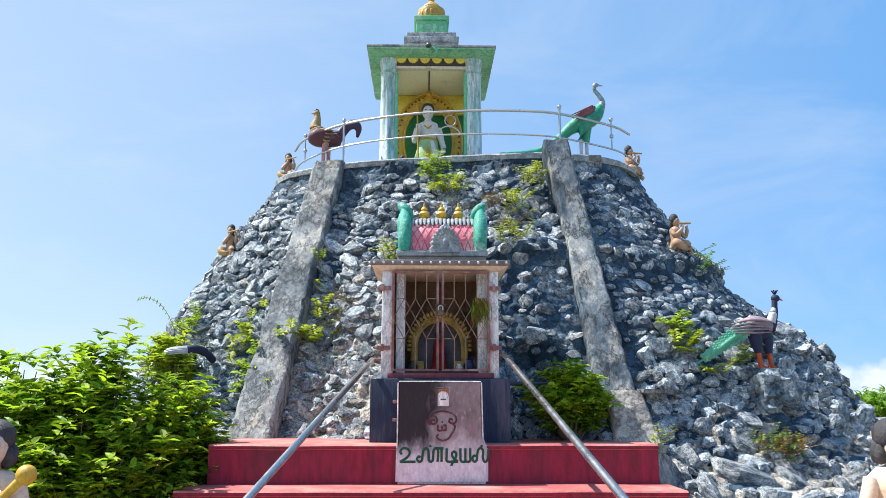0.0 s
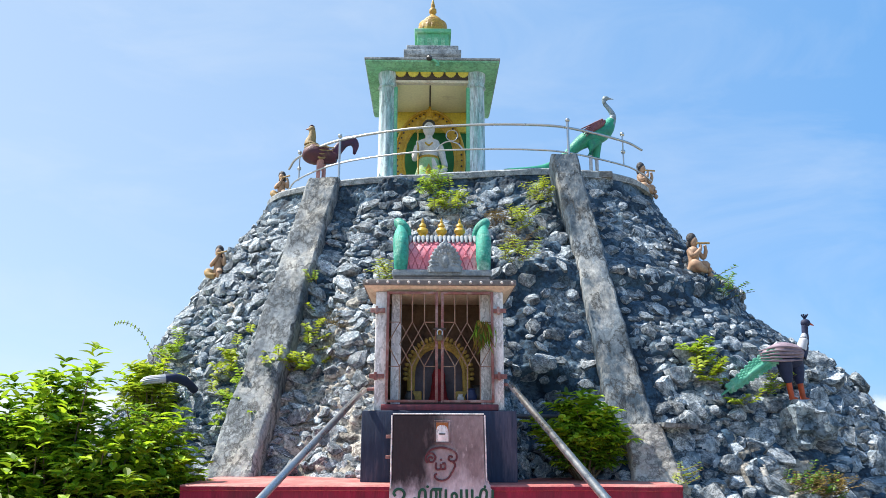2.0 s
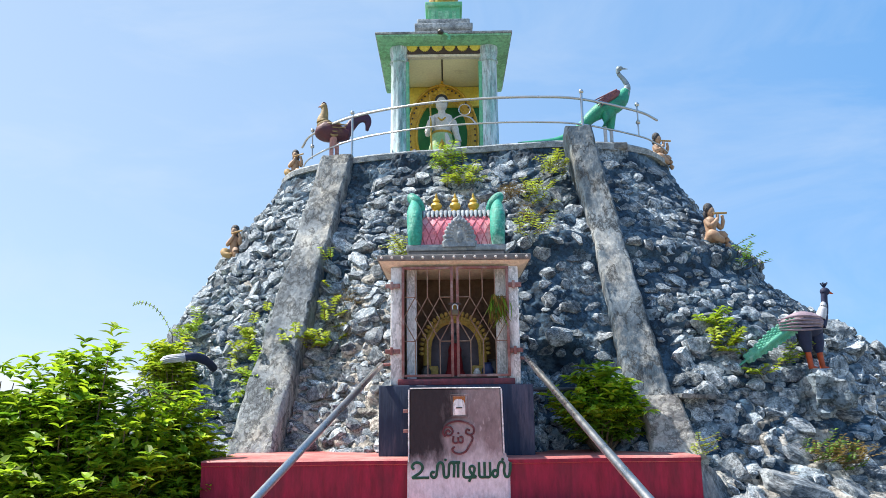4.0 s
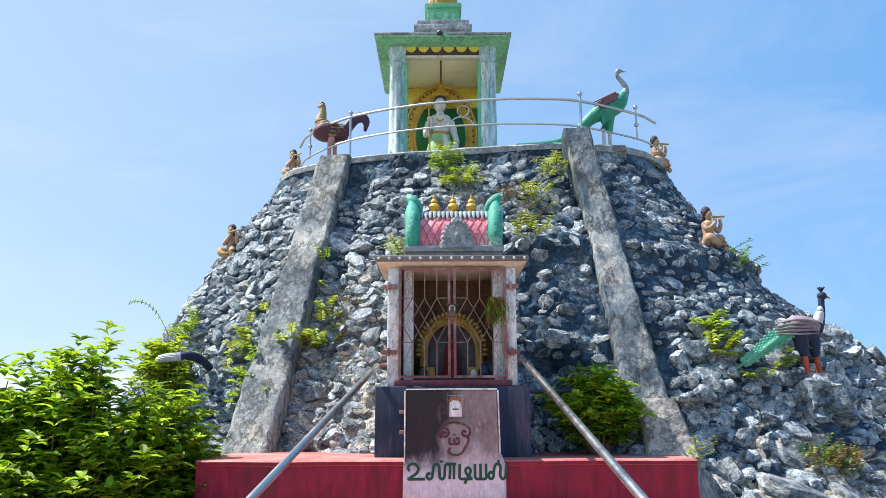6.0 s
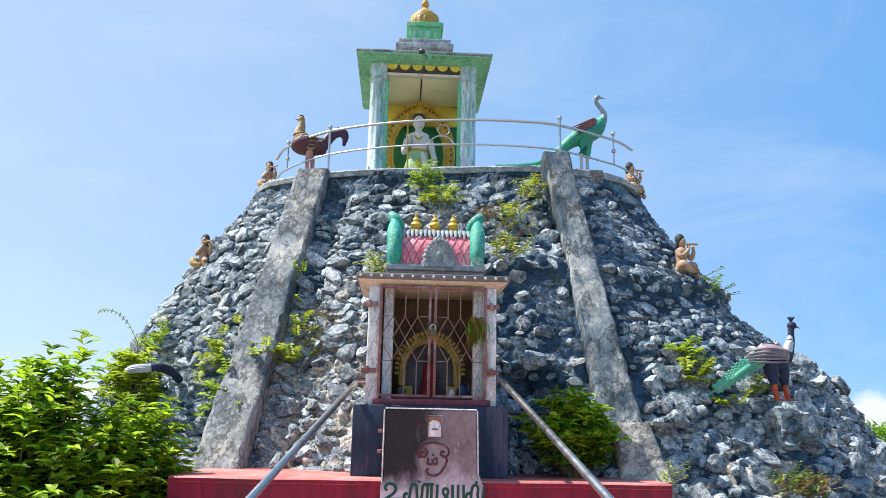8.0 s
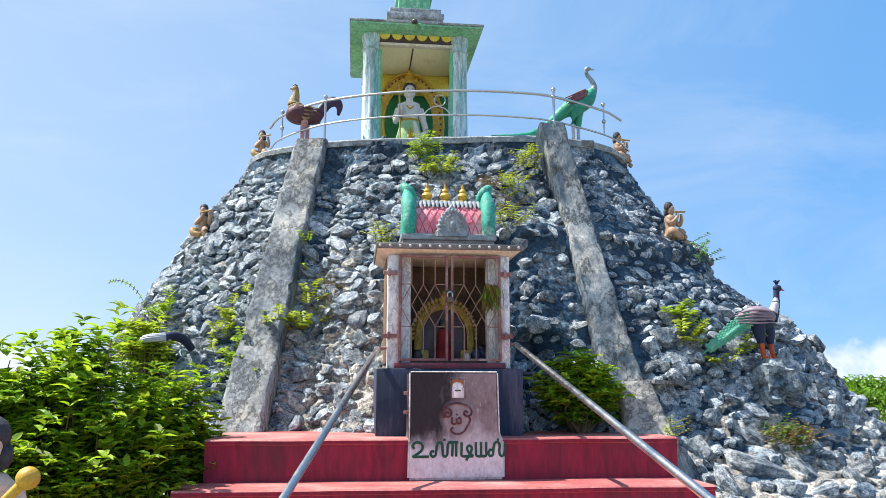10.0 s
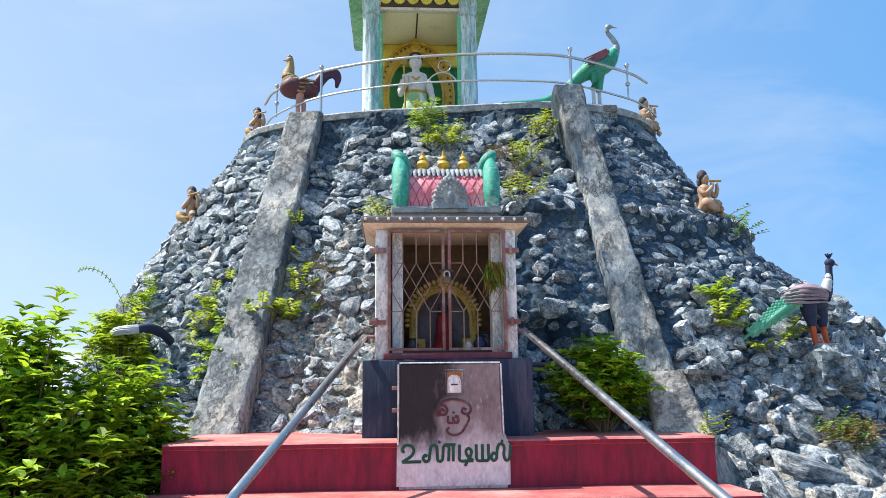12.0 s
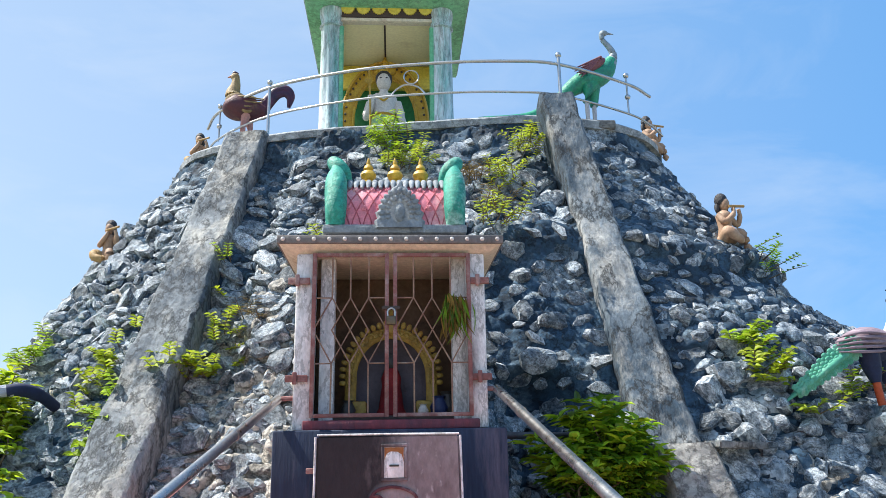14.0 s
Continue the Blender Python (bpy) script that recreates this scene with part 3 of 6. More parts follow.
# two sloping cement ribs
def rib(line, width, depth=0.42, mat="cement"):
    pts = curve_pts(line, 26)
    bm = bmesh.new()
    loops = []
    s = Vector((1, -0.1, 0)).normalized()
    for i, p in enumerate(pts):
        d = (pts[min(i + 1, len(pts) - 1)] - pts[max(i - 1, 0)]).normalized()
        nrm = s.cross(d).normalized()
        if nrm.y > 0:
            nrm = -nrm
        w = (width[0] + (width[1] - width[0]) * (i / len(pts)) ** 2) * (0.5 + 0.05 * noise.noise((p.z * 2, p.x, 1)) + 0.03 * noise.noise((p.z * 9, p.x, 1)))
        shape = [(-1.0, -depth), (-1.02, -0.2), (-1.02, -0.05), (-0.96, -0.012)] + [(-0.85 + 0.17 * k, 0.006) for k in range(11)] + [(0.96, -0.012), (1.02, -0.05), (1.02, -0.2), (1.0, -depth)]
        loop = []
        for a, h in shape:
            q = p + s * (a * w) + nrm * h
            rough = 0.028 * noise.noise(q * 3.0) + 0.014 * noise.noise(q * 9.0) + 0.008 * noise.noise(q * 25.0)
            loop.append(q + nrm * (rough if h > -0.3 else 0) + s * (0.012 * noise.noise(q * 8 + Vector((9, 0, 0)))))
        loops.append(loop)
    rings(bm, loops)
    return part("rib", bm, mat, mound, "weathered cement rib with brown stains", smooth=40)


rib([(-1.10, 10.05, 4.30), (-1.26, 9.55, 3.28), (-1.40, 8.86, 2.15), (-1.51, 8.28, 1.25), (-1.58, 7.88, 0.60)], (0.41, 0.45))
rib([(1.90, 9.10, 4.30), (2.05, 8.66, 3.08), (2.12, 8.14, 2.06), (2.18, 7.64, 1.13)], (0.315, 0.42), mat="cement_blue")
rib([(2.21, 7.52, 1.13), (2.27, 7.40, 0.85), (2.31, 7.30, 0.62)], (0.40, 0.50), 0.5, mat="cement_pale")


# ---- the shrine ----
shrine = thing("shrine", 0.38, 7.6, 0.645, "small whitewashed concrete shrine on a dark blue plinth", "shrine")
bm = bmesh.new()
box(bm, -0.28, 1.05, 7.15, 8.1, 0.64, 1.235, 0.012)
part("plinth", bm, "plinth_blue", shrine, "dark blue painted plinth, faded")
bm = bmesh.new()
box(bm, -0.12, 0.90, 7.19, 8.1, 1.236, 1.29, 0.008)
part("sill", bm, "maroon", shrine, "chipped maroon sill")
for x0, x1 in ((-0.185, -0.072), (0.842, 0.955)):
    bm = bmesh.new()
    box(bm, x0, x1, 7.23, 7.36, 1.237, 2.284, 0.012)
    part("post", bm, "whitewash", shrine)
for x0, x1 in ((-0.05, 0.04), (0.76, 0.85)):
    bm = bmesh.new()
    box(bm, x0, x1, 7.365, 7.46, 1.29, 2.284, 0.008)
    part("inner_post", bm, "whitewash", shrine)
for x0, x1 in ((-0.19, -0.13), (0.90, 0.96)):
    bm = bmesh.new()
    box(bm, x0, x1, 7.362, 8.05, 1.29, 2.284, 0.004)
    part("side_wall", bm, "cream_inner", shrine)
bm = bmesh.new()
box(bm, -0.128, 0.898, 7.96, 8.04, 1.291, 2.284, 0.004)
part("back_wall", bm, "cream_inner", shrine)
bm = bmesh.new()
box(bm, -0.128, 0.898, 7.37, 7.955, 1.291, 1.32, 0.004)
part("shrine_floor", bm, "dark_brown", shrine)
# sloping canopy: pale soffit under a dark edge
bm = bmesh.new()
rings(bm, [[(-0.20, 7.23, 2.285), (0.97, 7.23, 2.285), (0.97, 8.1, 2.285), (-0.20, 8.1, 2.285)],
           [(-0.285, 7.165, 2.327), (1.055, 7.165, 2.327), (1.055, 8.15, 2.327), (-0.285, 8.15, 2.327)]])
part("soffit", bm, "cream", shrine)
bm = bmesh.new()
box(bm, -0.30, 1.07, 7.15, 8.16, 2.328, 2.382, 0.01)
canopy = part("canopy", bm, "slab_edge", shrine, "dark weathered canopy slab")
for i in range(15):
    bm = bmesh.new()
    ball(bm, (-0.262 + 1.294 * i / 14, 7.15, 2.355), 0.0135, 0.009, 0.0135, 10)
    part("stud", bm, "stud", canopy)
# corner brackets and hinges
for x in (-0.155, 0.925):
    for z in (1.53, 2.11):
        bm = bmesh.new()
        box(bm, x - 0.075, x + 0.055, 7.205, 7.225, z - 0.02, z + 0.02, 0.004)
        box(bm, x - 0.03, x - 0.005, 7.18, 7.204, z - 0.035, z + 0.035, 0.004)
        part("hinge", bm, "gate_iron", shrine)

# gate of two leaves
gate = thing("gate", 0.385, 7.21, 1.30, "rusty maroon iron grille gate with padlocked double leaves", "gate")


def gate_leaf(x0, x1):
    z0, z1, y = 1.305, 2.278, 7.205
    bm = bmesh.new()
    for a, b, c, d in ((x0, x0 + 0.024, z0, z1), (x1 - 0.024, x1, z0, z1), (x0 + 0.025, x1 - 0.025, z0, z0 + 0.022), (x0 + 0.025, x1 - 0.025, z1 - 0.022, z1)):
        box(bm, a, b, y - 0.012, y + 0.012, c, d, 0.003)
    leaf = part("leaf_frame", bm, "gate_iron", gate, "maroon angle-iron frame")
    w = (x1 - x0 - 0.024) / 4
    cols = [x0 + 0.012 + w * k for k in range(5)]
    zt, zb = z0 + 0.70, z0 + 0.31
    zm = (zt + zb) / 2
    # short rails tie the outer bars to the frame
    for z in (zt, zb):
        for a, b in ((0, 1), (3, 4)):
            bm = bmesh.new()
            tube(bm, [(cols[a], y + 0.004, z), (cols[b], y + 0.004, z)], 0.0045, 6)
            part("cross_rail", bm, "gate_bar", leaf)
    for k in (1, 2, 3):
        for a, b in ((zt, z1 - 0.02), (z0 + 0.02, zb)):
            bm = bmesh.new()
            tube(bm, [(cols[k], y, a), (cols[k], y, b)], 0.005, 6)
            part("bar", bm, "gate_bar", leaf)
        # crossing lozenges
        for s in (-1, 1):
            bm = bmesh.new()
            tube(bm, [(cols[k], y + 0.003 * s, zt), (cols[k + s], y + 0.003 * s, zm), (cols[k], y + 0.003 * s, zb)], 0.005, 6)
            part("lozenge_bar", bm, "gate_bar", leaf)
    return leaf


gate_leaf(-0.085, 0.372)
gate_leaf(0.398, 0.865)
padlock = thing("padlock", 0.385, 7.18, 1.90, "brass padlock on the gate's dark hasp", "padlock")
bm = bmesh.new()
box(bm, 0.356, 0.414, 7.165, 7.19, 1.835, 1.89, 0.008)
part("lock_body", bm, "brass", padlock)
bm = bmesh.new()
tube(bm, curve_pts([(0.366, 7.178, 1.89), (0.366, 7.178, 1.92), (0.387, 7.178, 1.935), (0.408, 7.178, 1.92), (0.408, 7.178, 1.89)], 6), 0.006, 8)
part("shackle", bm, "steel", padlock)
bm = bmesh.new()
box(bm, 0.33, 0.44, 7.18, 7.192, 1.93, 1.95, 0.004)
part("hasp", bm, "dark_brown", padlock)

# withered leaves tied to the gate
withered = thing("withered_garland", 0.80, 7.17, 1.85, "withered yellow-green leaves tied to the gate", "garland")
lv, dry = Leaves(), Leaves()
for i in range(110):
    p = Vector((0.765 + rng.gauss(0, 0.038), 7.165 + rng.gauss(0, 0.015), 2.03 - rng.random() * 0.12))
    tgt = (lv if rng.random() < 0.32 else dry)
    tgt.add(p, (rng.gauss(0, 0.28), rng.gauss(-0.05, 0.1), -1), (rng.gauss(0, 1), -1, 0.2), rng.uniform(0.10, 0.22), rng.uniform(0.012, 0.022))
lv.part("green_foliage", "leaf_dark", withered)
dry.part("dry_foliage", "leaf_dry", withered)

# inside: gilt arch, idol, pots
arch = thing("gilt_arch", 0.385, 7.62, 1.32, "gilded arch with a beaded, petalled border inside the shrine", "arch")


def arch_at(deg, r, y):
    return Vector((0.385 + r * math.cos(radians(deg)), y, 1.57 + r * 1.1 * math.sin(radians(deg))))


bm = bmesh.new()
tube(bm, [(0.125, 7.62, 1.32)] + [arch_at(180 - 4 * k, 0.255, 7.62) for k in range(46)] + [(0.645, 7.62, 1.32)], 0.036, 8, flat=0.5, up=(0, 1, 0))
part("band", bm, "old_gold", arch)
bm = bmesh.new()
prism(bm, [(0.15, 1.325)] + [(0.385 + 0.235 * math.cos(radians(180 - 10 * k)), 1.57 + 0.26 * math.sin(radians(180 - 10 * k))) for k in range(19)] + [(0.62, 1.325)], 7.76, 7.775)
part("back_panel", bm, "panel_violet", arch, "dull violet back panel")
for k in range(27):
    deg = -6 + 192 * k / 26
    bm = bmesh.new()
    ball(bm, arch_at(deg, 0.309, 7.615), 0.017, 0.014, 0.024, 8, turn=Matrix.Rotation(radians(90 - deg), 4, "Y"))
    part("petal", bm, "old_gold", arch)
    bm = bmesh.new()
    c = arch_at(deg, 0.262, 7.60)
    tube(bm, [c + Vector((0.017 * math.cos(0.7 * j), 0, 0.019 * math.sin(0.7 * j))) for j in range(10)], 0.006, 5)
    part("ring", bm, "old_gold", arch)
bm = bmesh.new()
for k, (r, z) in enumerate(((0.05, 1.88), (0.04, 1.93), (0.022, 1.98))):
    ball(bm, (0.385, 7.61, z), r, 0.03, r, 10)
part("crest", bm, "old_gold", arch)
for x in (0.16, 0.61):
    bm = bmesh.new()
    box(bm, x - 0.07, x + 0.07, 7.57, 7.69, 1.32, 1.42, 0.012)
    part("foot", bm, "old_gold", arch)
bm = bmesh.new()
lathe(bm, (0.385, 7.68, 1.32), [(0.09, 0), (0.10, 0.02), (0.08, 0.06), (0.07, 0.14), (0.06, 0.2), (0.065, 0.25), (0.045, 0.30), (0.035, 0.31)], 20)
for f in bm.faces:
    f.material_index = 1
ball(bm, (0.385, 7.68, 1.675), 0.048, 0.048, 0.06, 14, mat=0)
tagged(new("idol", finish(bm, "idol", ["idol_dark", "red_cloth"])), "small dark stone idol draped in red cloth", "idol")
for x, y, h, mt, lab in ((0.12, 7.52, 0.10, "idol_dark", "small sooty clay pot on the shrine floor"), (0.68, 7.5, 0.12, "blue_paint", "small blue vessel on the shrine floor"),
                         (0.58, 7.46, 0.07, "stud", "small pale cup on the shrine floor"), (0.74, 7.55, 0.15, "idol_dark", "dark oil lamp on the shrine floor")):
    bm = bmesh.new()
    lathe(bm, (x, y, 1.32), [(0.25 * h, 0), (0.42 * h, 0.15 * h), (0.48 * h, 0.45 * h), (0.3 * h, 0.78 * h), (0.26 * h, 0.88 * h), (0.36 * h, h)], 16)
    tagged(new("pot", finish(bm, "pot", mt)), lab, "pot")

# barrel roof
roof = thing("shrine_roof", 0.42, 7.65, 2.405, "pink barrel roof with green horned gables and gilt finials", "roof ornament")
# dark colour stands for mould plus the shade under the upper course
bm = bmesh.new()
box(bm, -0.04, 0.855, 7.44, 8.05, 2.383, 2.47, 0.012)
part("lower_course", bm, "slab_edge", roof, "lower course dark with mould and painted shade")
bm = bmesh.new()
box(bm, -0.055, 0.875, 7.42, 8.07, 2.471, 2.53, 0.014)
part("roof_base", bm, "grey_carved", roof, "grey weathered base course")
bm = bmesh.new()
prof = [(7.485 + 0.27 * (1 - math.cos(math.pi * k / 14)), 2.531 + 0.36 * math.sin(math.pi * k / 14) ** 0.8) for k in range(15)]
rings(bm, [[(x, y, z) for y, z in prof] for x in [0.05 + 0.74 * i / 20 for i in range(21)]])
barrel = part("barrel", bm, "pink", roof)


def barrel_at(x, t, lift=0.0):
    """On the front of the barrel; t from 0 at the base to 1 at the ridge."""
    a = math.pi * 0.5 * t
    return Vector((x, 7.485 + 0.27 * (1 - math.cos(a)) - lift * math.cos(a), 2.531 + 0.36 * math.sin(a) ** 0.8 + lift * math.sin(a)))


for i in range(-3, 11):
    for s in (-1, 1):
        pts = []
        for k in range(13):
            t = k / 12 * 0.86
            x = 0.05 + 0.074 * i + (0.25 * t if s > 0 else 0.25 * (0.86 - t))
            if 0.06 < x < 0.78:
                pts.append(barrel_at(x, t, 0.001))
        if len(pts) > 2:
            bm = bmesh.new()
            tube(bm, pts, 0.004, 5)
            part("lattice", bm, "pink_line", barrel)
for i in range(7):
    for t in (0.18, 0.5):
        bm = bmesh.new()
        p = barrel_at(0.1 + 0.107 * i + (0.05 if t > 0.3 else 0), t, 0.002)
        for k in range(6):
            a = 2 * math.pi * k / 6
            ball(bm, p + Vector((0.013 * math.cos(a), -0.002, 0.013 * math.sin(a))), 0.009, 0.007, 0.009, 6)
        ball(bm, p + Vector((0, -0.006, 0)), 0.008, 0.008, 0.008, 6)
        part("rosette", bm, "pink", barrel)
# ribbed ridge
bm = bmesh.new()
box(bm, 0.05, 0.79, 7.66, 7.86, 2.86, 2.905, 0.01)
for i in range(18):
    q = 0.066 + 0.0415 * i
    tube(bm, [(q, 7.565, 2.822), (q, 7.60, 2.862), (q, 7.66, 2.896), (q, 7.78, 2.912)], [0.010, 0.019, 0.021, 0.02], 10)
part("ridge", bm, "grey_carved", roof, "grey fluted ridge")
# green horned gables: swelling crescents that curl up at the top
for s, x in ((-1, 0.022), (1, 0.805)):
    bm = bmesh.new()
    line = curve_pts([(x, 7.47, 2.535), (x - s * 0.004, 7.455, 2.64), (x, 7.49, 2.77), (x + s * 0.004, 7.56, 2.88), (x + s * 0.01, 7.63, 2.96), (x + s * 0.02, 7.66, 3.01)], 6)
    n = len(line)
    tube(bm, line, [0.060 + 0.014 * math.sin(math.pi * min(1, k / n * 1.2)) - 0.036 * max(0, k / n - 0.55) / 0.45 for k in range(n)], 16, up=(1, 0, 0))
    # crest that folds over from the outer tip down towards the ridge
    tube(bm, curve_pts([(x + s * 0.055, 7.71, 3.09), (x + s * 0.03, 7.69, 3.05), (x - s * 0.005, 7.67, 3.005), (x - s * 0.05, 7.67, 2.955), (x - s * 0.088, 7.68, 2.885)], 4),
         [0.022, 0.034, 0.042, 0.048, 0.052, 0.055, 0.057, 0.058, 0.058, 0.057, 0.055, 0.05, 0.044, 0.036, 0.028, 0.02, 0.01], 12, flat=0.8, up=(0, 1, 0))
    outline = [(7.47, 2.531), (7.46, 2.66), (7.50, 2.79), (7.57, 2.89), (7.65, 2.96), (7.72, 3.03), (7.80, 3.0), (7.87, 2.93), (7.96, 2.83), (8.03, 2.70), (8.05, 2.531)]
    rings(bm, [[(x + dx, 7.75 + (y - 7.75) * k, 2.531 + (z - 2.531) * k) for y, z in outline] for dx, k in ((-0.05, 0.95), (-0.035, 1.0), (0.035, 1.0), (0.05, 0.95))])
    part("horn", bm, "green_paint", roof, "green painted horned gable end")
# carved plaque
bm = bmesh.new()
half = [(0.155, 0.0), (0.165, 0.05), (0.145, 0.07), (0.16, 0.11), (0.135, 0.13), (0.14, 0.165), (0.105, 0.19), (0.105, 0.225), (0.065, 0.25), (0.05, 0.29), (0.022, 0.305), (0.0, 0.345)]
out = [(0.44 + x, 2.50 + z) for x, z in half] + [(0.44 - x, 2.50 + z) for x, z in reversed(half[:-1])]
rings(bm, [[(x, 7.42 + 0.16 * (z - 2.5), z) for x, z in out], [(0.44 + (x - 0.44) * 0.9, 7.385 + 0.16 * (z - 2.5), 2.50 + (z - 2.50) * 0.94) for x, z in out]])
for k in range(17):
    a = math.pi * (k - 2) / 12
    ball(bm, (0.44 + 0.118 * math.cos(a), 7.397, 2.60 + 0.15 * math.sin(a)), 0.017, 0.010, 0.024, 8, turn=Matrix.Rotation(math.pi / 2 - a, 4, "Y"))
for k in range(13):
    a = math.pi * (k - 1) / 10
    ball(bm, (0.44 + 0.078 * math.cos(a), 7.392, 2.60 + 0.105 * math.sin(a)), 0.012, 0.010, 0.017, 8, turn=Matrix.Rotation(math.pi / 2 - a, 4, "Y"))
ball(bm, (0.44, 7.388, 2.60), 0.036, 0.016, 0.062, 12)
ball(bm, (0.44, 7.392, 2.675), 0.018, 0.014, 0.02, 10)
part("plaque", bm, "grey_carved", roof, "grey carved leaf-shaped plaque")
for x in (0.225, 0.41, 0.59):
    bm = bmesh.new()
    lathe(bm, (x, 7.76, 2.90), [(0.03, 0), (0.045, 0.01), (0.05, 0.03), (0.03, 0.045), (0.048, 0.06), (0.056, 0.085), (0.046, 0.108), (0.026, 0.12), (0.036, 0.132), (0.03, 0.15), (0.014, 0.165), (0.016, 0.175), (0.004, 0.215)], 18)
    part("finial", bm, "gold", roof, "gilt pot-shaped finial")

# ---- donation box ----
def donation_mat():
    m, n, l, p = node_mat("donation_box")
    tc = n.new("ShaderNodeTexCoord")
    sep = n.new("ShaderNodeSeparateXYZ")
    l.new(tc.outputs["Object"], sep.inputs[0])

    def nz(s, d=6):
        t = n.new("ShaderNodeTexNoise")
        t.inputs["Scale"].default_value, t.inputs["Detail"].default_value, t.inputs["Roughness"].default_value = s, d, 0.65
        mp = n.new("ShaderNodeMapping")
        mp.inputs["Scale"].default_value = (1, 1, 0.45)
        l.new(tc.outputs["Object"], mp.inputs["Vector"])
        l.new(mp.outputs["Vector"], t.inputs["Vector"])
        return t.outputs["Fac"]

    def math_n(op, a, b):
        t = n.new("ShaderNodeMath")
        t.operation = op
        for k, v in enumerate((a, b)):
            if isinstance(v, float):
                t.inputs[k].default_value = v
            else:
                l.new(v, t.inputs[k])
        return t.outputs[0]

    def ranged(src, lo, hi, o0=0.0, o1=1.0):
        r = n.new("ShaderNodeMapRange")
        for k, v in zip(("From Min", "From Max", "To Min", "To Max"), (lo, hi, o0, o1)):
            r.inputs[k].default_value = v
        l.new(src, r.inputs["Value"])
        return r.outputs["Result"]

    def mix(f, a, b, kind="MIX"):
        r = n.new("ShaderNodeMixRGB")
        r.blend_type = kind
        if isinstance(f, float):
            r.inputs["Fac"].default_value = f
        else:
            l.new(f, r.inputs["Fac"])
        for s, v in (("Color1", a), ("Color2", b)):
            if isinstance(v, tuple):
                r.inputs[s].default_value = (*v, 1)
            else:
                l.new(v, r.inputs[s])
        return r.outputs["Color"]

    wob = math_n("MULTIPLY", math_n("SUBTRACT", nz(6.0), 0.5), 0.5)
    # worn mauve paint, bare white lower part, soot on one upper side
    col = mix(ranged(nz(9.0), 0.3, 0.7), (0.20, 0.145, 0.15), (0.34, 0.275, 0.28))
    white = ranged(math_n("ADD", sep.outputs["Z"], wob), 0.46, 0.24)
    col = mix(white, col, (0.74, 0.70, 0.74))
    col = mix(ranged(nz(26.0, 8), 0.58, 0.70, 0.0, 0.6), col, (0.60, 0.52, 0.52))
    dx = math_n("SUBTRACT", sep.outputs["X"], 0.025)
    dz = math_n("SUBTRACT", sep.outputs["Z"], 0.505)
    rr = math_n("ADD", math_n("MULTIPLY", dx, dx), math_n("MULTIPLY", dz, dz))
    halo = ranged(math_n("ADD", rr, math_n("MULTIPLY", wob, 0.06)), 0.026, 0.008, 0.0, 0.75)
    sx = ranged(math_n("ADD", sep.outputs["X"], wob), 0.10, -0.08)
    sz = ranged(math_n("ADD", sep.outputs["Z"], wob), 0.20, 0.40)
    col = mix(math_n("MULTIPLY", math_n("MULTIPLY", sx, sz), 0.97), col, (0.022, 0.016, 0.02))
    drip = ranged(nz(14.0, 8), 0.50, 0.66, 0.0, 0.75)
    low = ranged(math_n("ADD", sep.outputs["Z"], math_n("MULTIPLY", wob, 0.5)), 0.20, 0.0)
    col = mix(math_n("MULTIPLY", drip, low), col, (0.24, 0.20, 0.22))
    col = mix(halo, col, (0.42, 0.35, 0.36))
    col = mix(1.0, col, ranged(nz(40.0), 0.3, 0.7, 0.75, 1.15), "MULTIPLY")
    l.new(col, p.inputs["Base Color"])
    p.inputs["Roughness"].default_value = 0.8
    b = n.new("ShaderNodeBump")
    b.inputs["Strength"].default_value, b.inputs["Distance"].default_value = 0.4, 0.02
    l.new(nz(30.0, 8), b.inputs["Height"])
    l.new(b.outputs["Normal"], p.inputs["Normal"])
    return m


M["donation_box"] = donation_mat()
box_thing = thing("donation_box", 0.38, 6.9, 0.308, "soot-stained mauve and white concrete donation box with green lettering", "donation box")
bm = bmesh.new()
rings(bm, [[(-0.02, 6.775, 0.308), (0.80, 6.775, 0.308), (0.80, 7.14, 0.308), (-0.02, 7.14, 0.308)],
           [(-0.016, 6.775, 0.63), (0.803, 6.775, 0.63), (0.803, 7.14, 0.63), (-0.016, 7.14, 0.63)],
           [(-0.010, 6.778, 0.67), (0.762, 6.778, 0.67), (0.762, 7.14, 0.67), (-0.010, 7.14, 0.67)],
           [(-0.008, 6.785, 1.205), (0.752, 6.785, 1.205), (0.752, 7.14, 1.205), (-0.008, 7.14, 1.205)]])
bmesh.ops.bevel(bm, geom=[e for e in bm.edges], offset=0.02, segments=4, affect="EDGES")
part("body", bm, "donation_box", box_thing)
bm = bmesh.new()
for a in ((0.335, 0.47, 1.135, 1.15), (0.335, 0.47, 0.965, 0.98)):
    box(bm, a[0], a[1], 6.772, 6.79, a[2], a[3], 0.003)
for a in ((0.335, 0.35), (0.455, 0.47)):
    box(bm, a[0], a[1], 6.772, 6.79, 0.981, 1.134, 0.003)
part("niche_frame", bm, "donation_box", box_thing)
bm = bmesh.new()
box(bm, 0.351, 0.454, 6.776, 6.79, 0.981, 1.134, 0.002)
part("niche_plate", bm, "whitewash", box_thing, "pale rust-streaked plate")
bm = bmesh.new()
prism(bm, [(0.353, 1.132), (0.353, 1.07), (0.364, 1.10), (0.385, 1.112), (0.42, 1.11), (0.442, 1.096), (0.452, 1.06), (0.452, 1.132)], 6.7745, 6.7765)
part("rust_stain", bm, "rust", box_thing, "orange rust streaks")
bm = bmesh.new()
box(bm, 0.378, 0.428, 6.770, 6.778, 1.036, 1.046, 0.002)
part("coin_slot", bm, "idol_dark", box_thing)


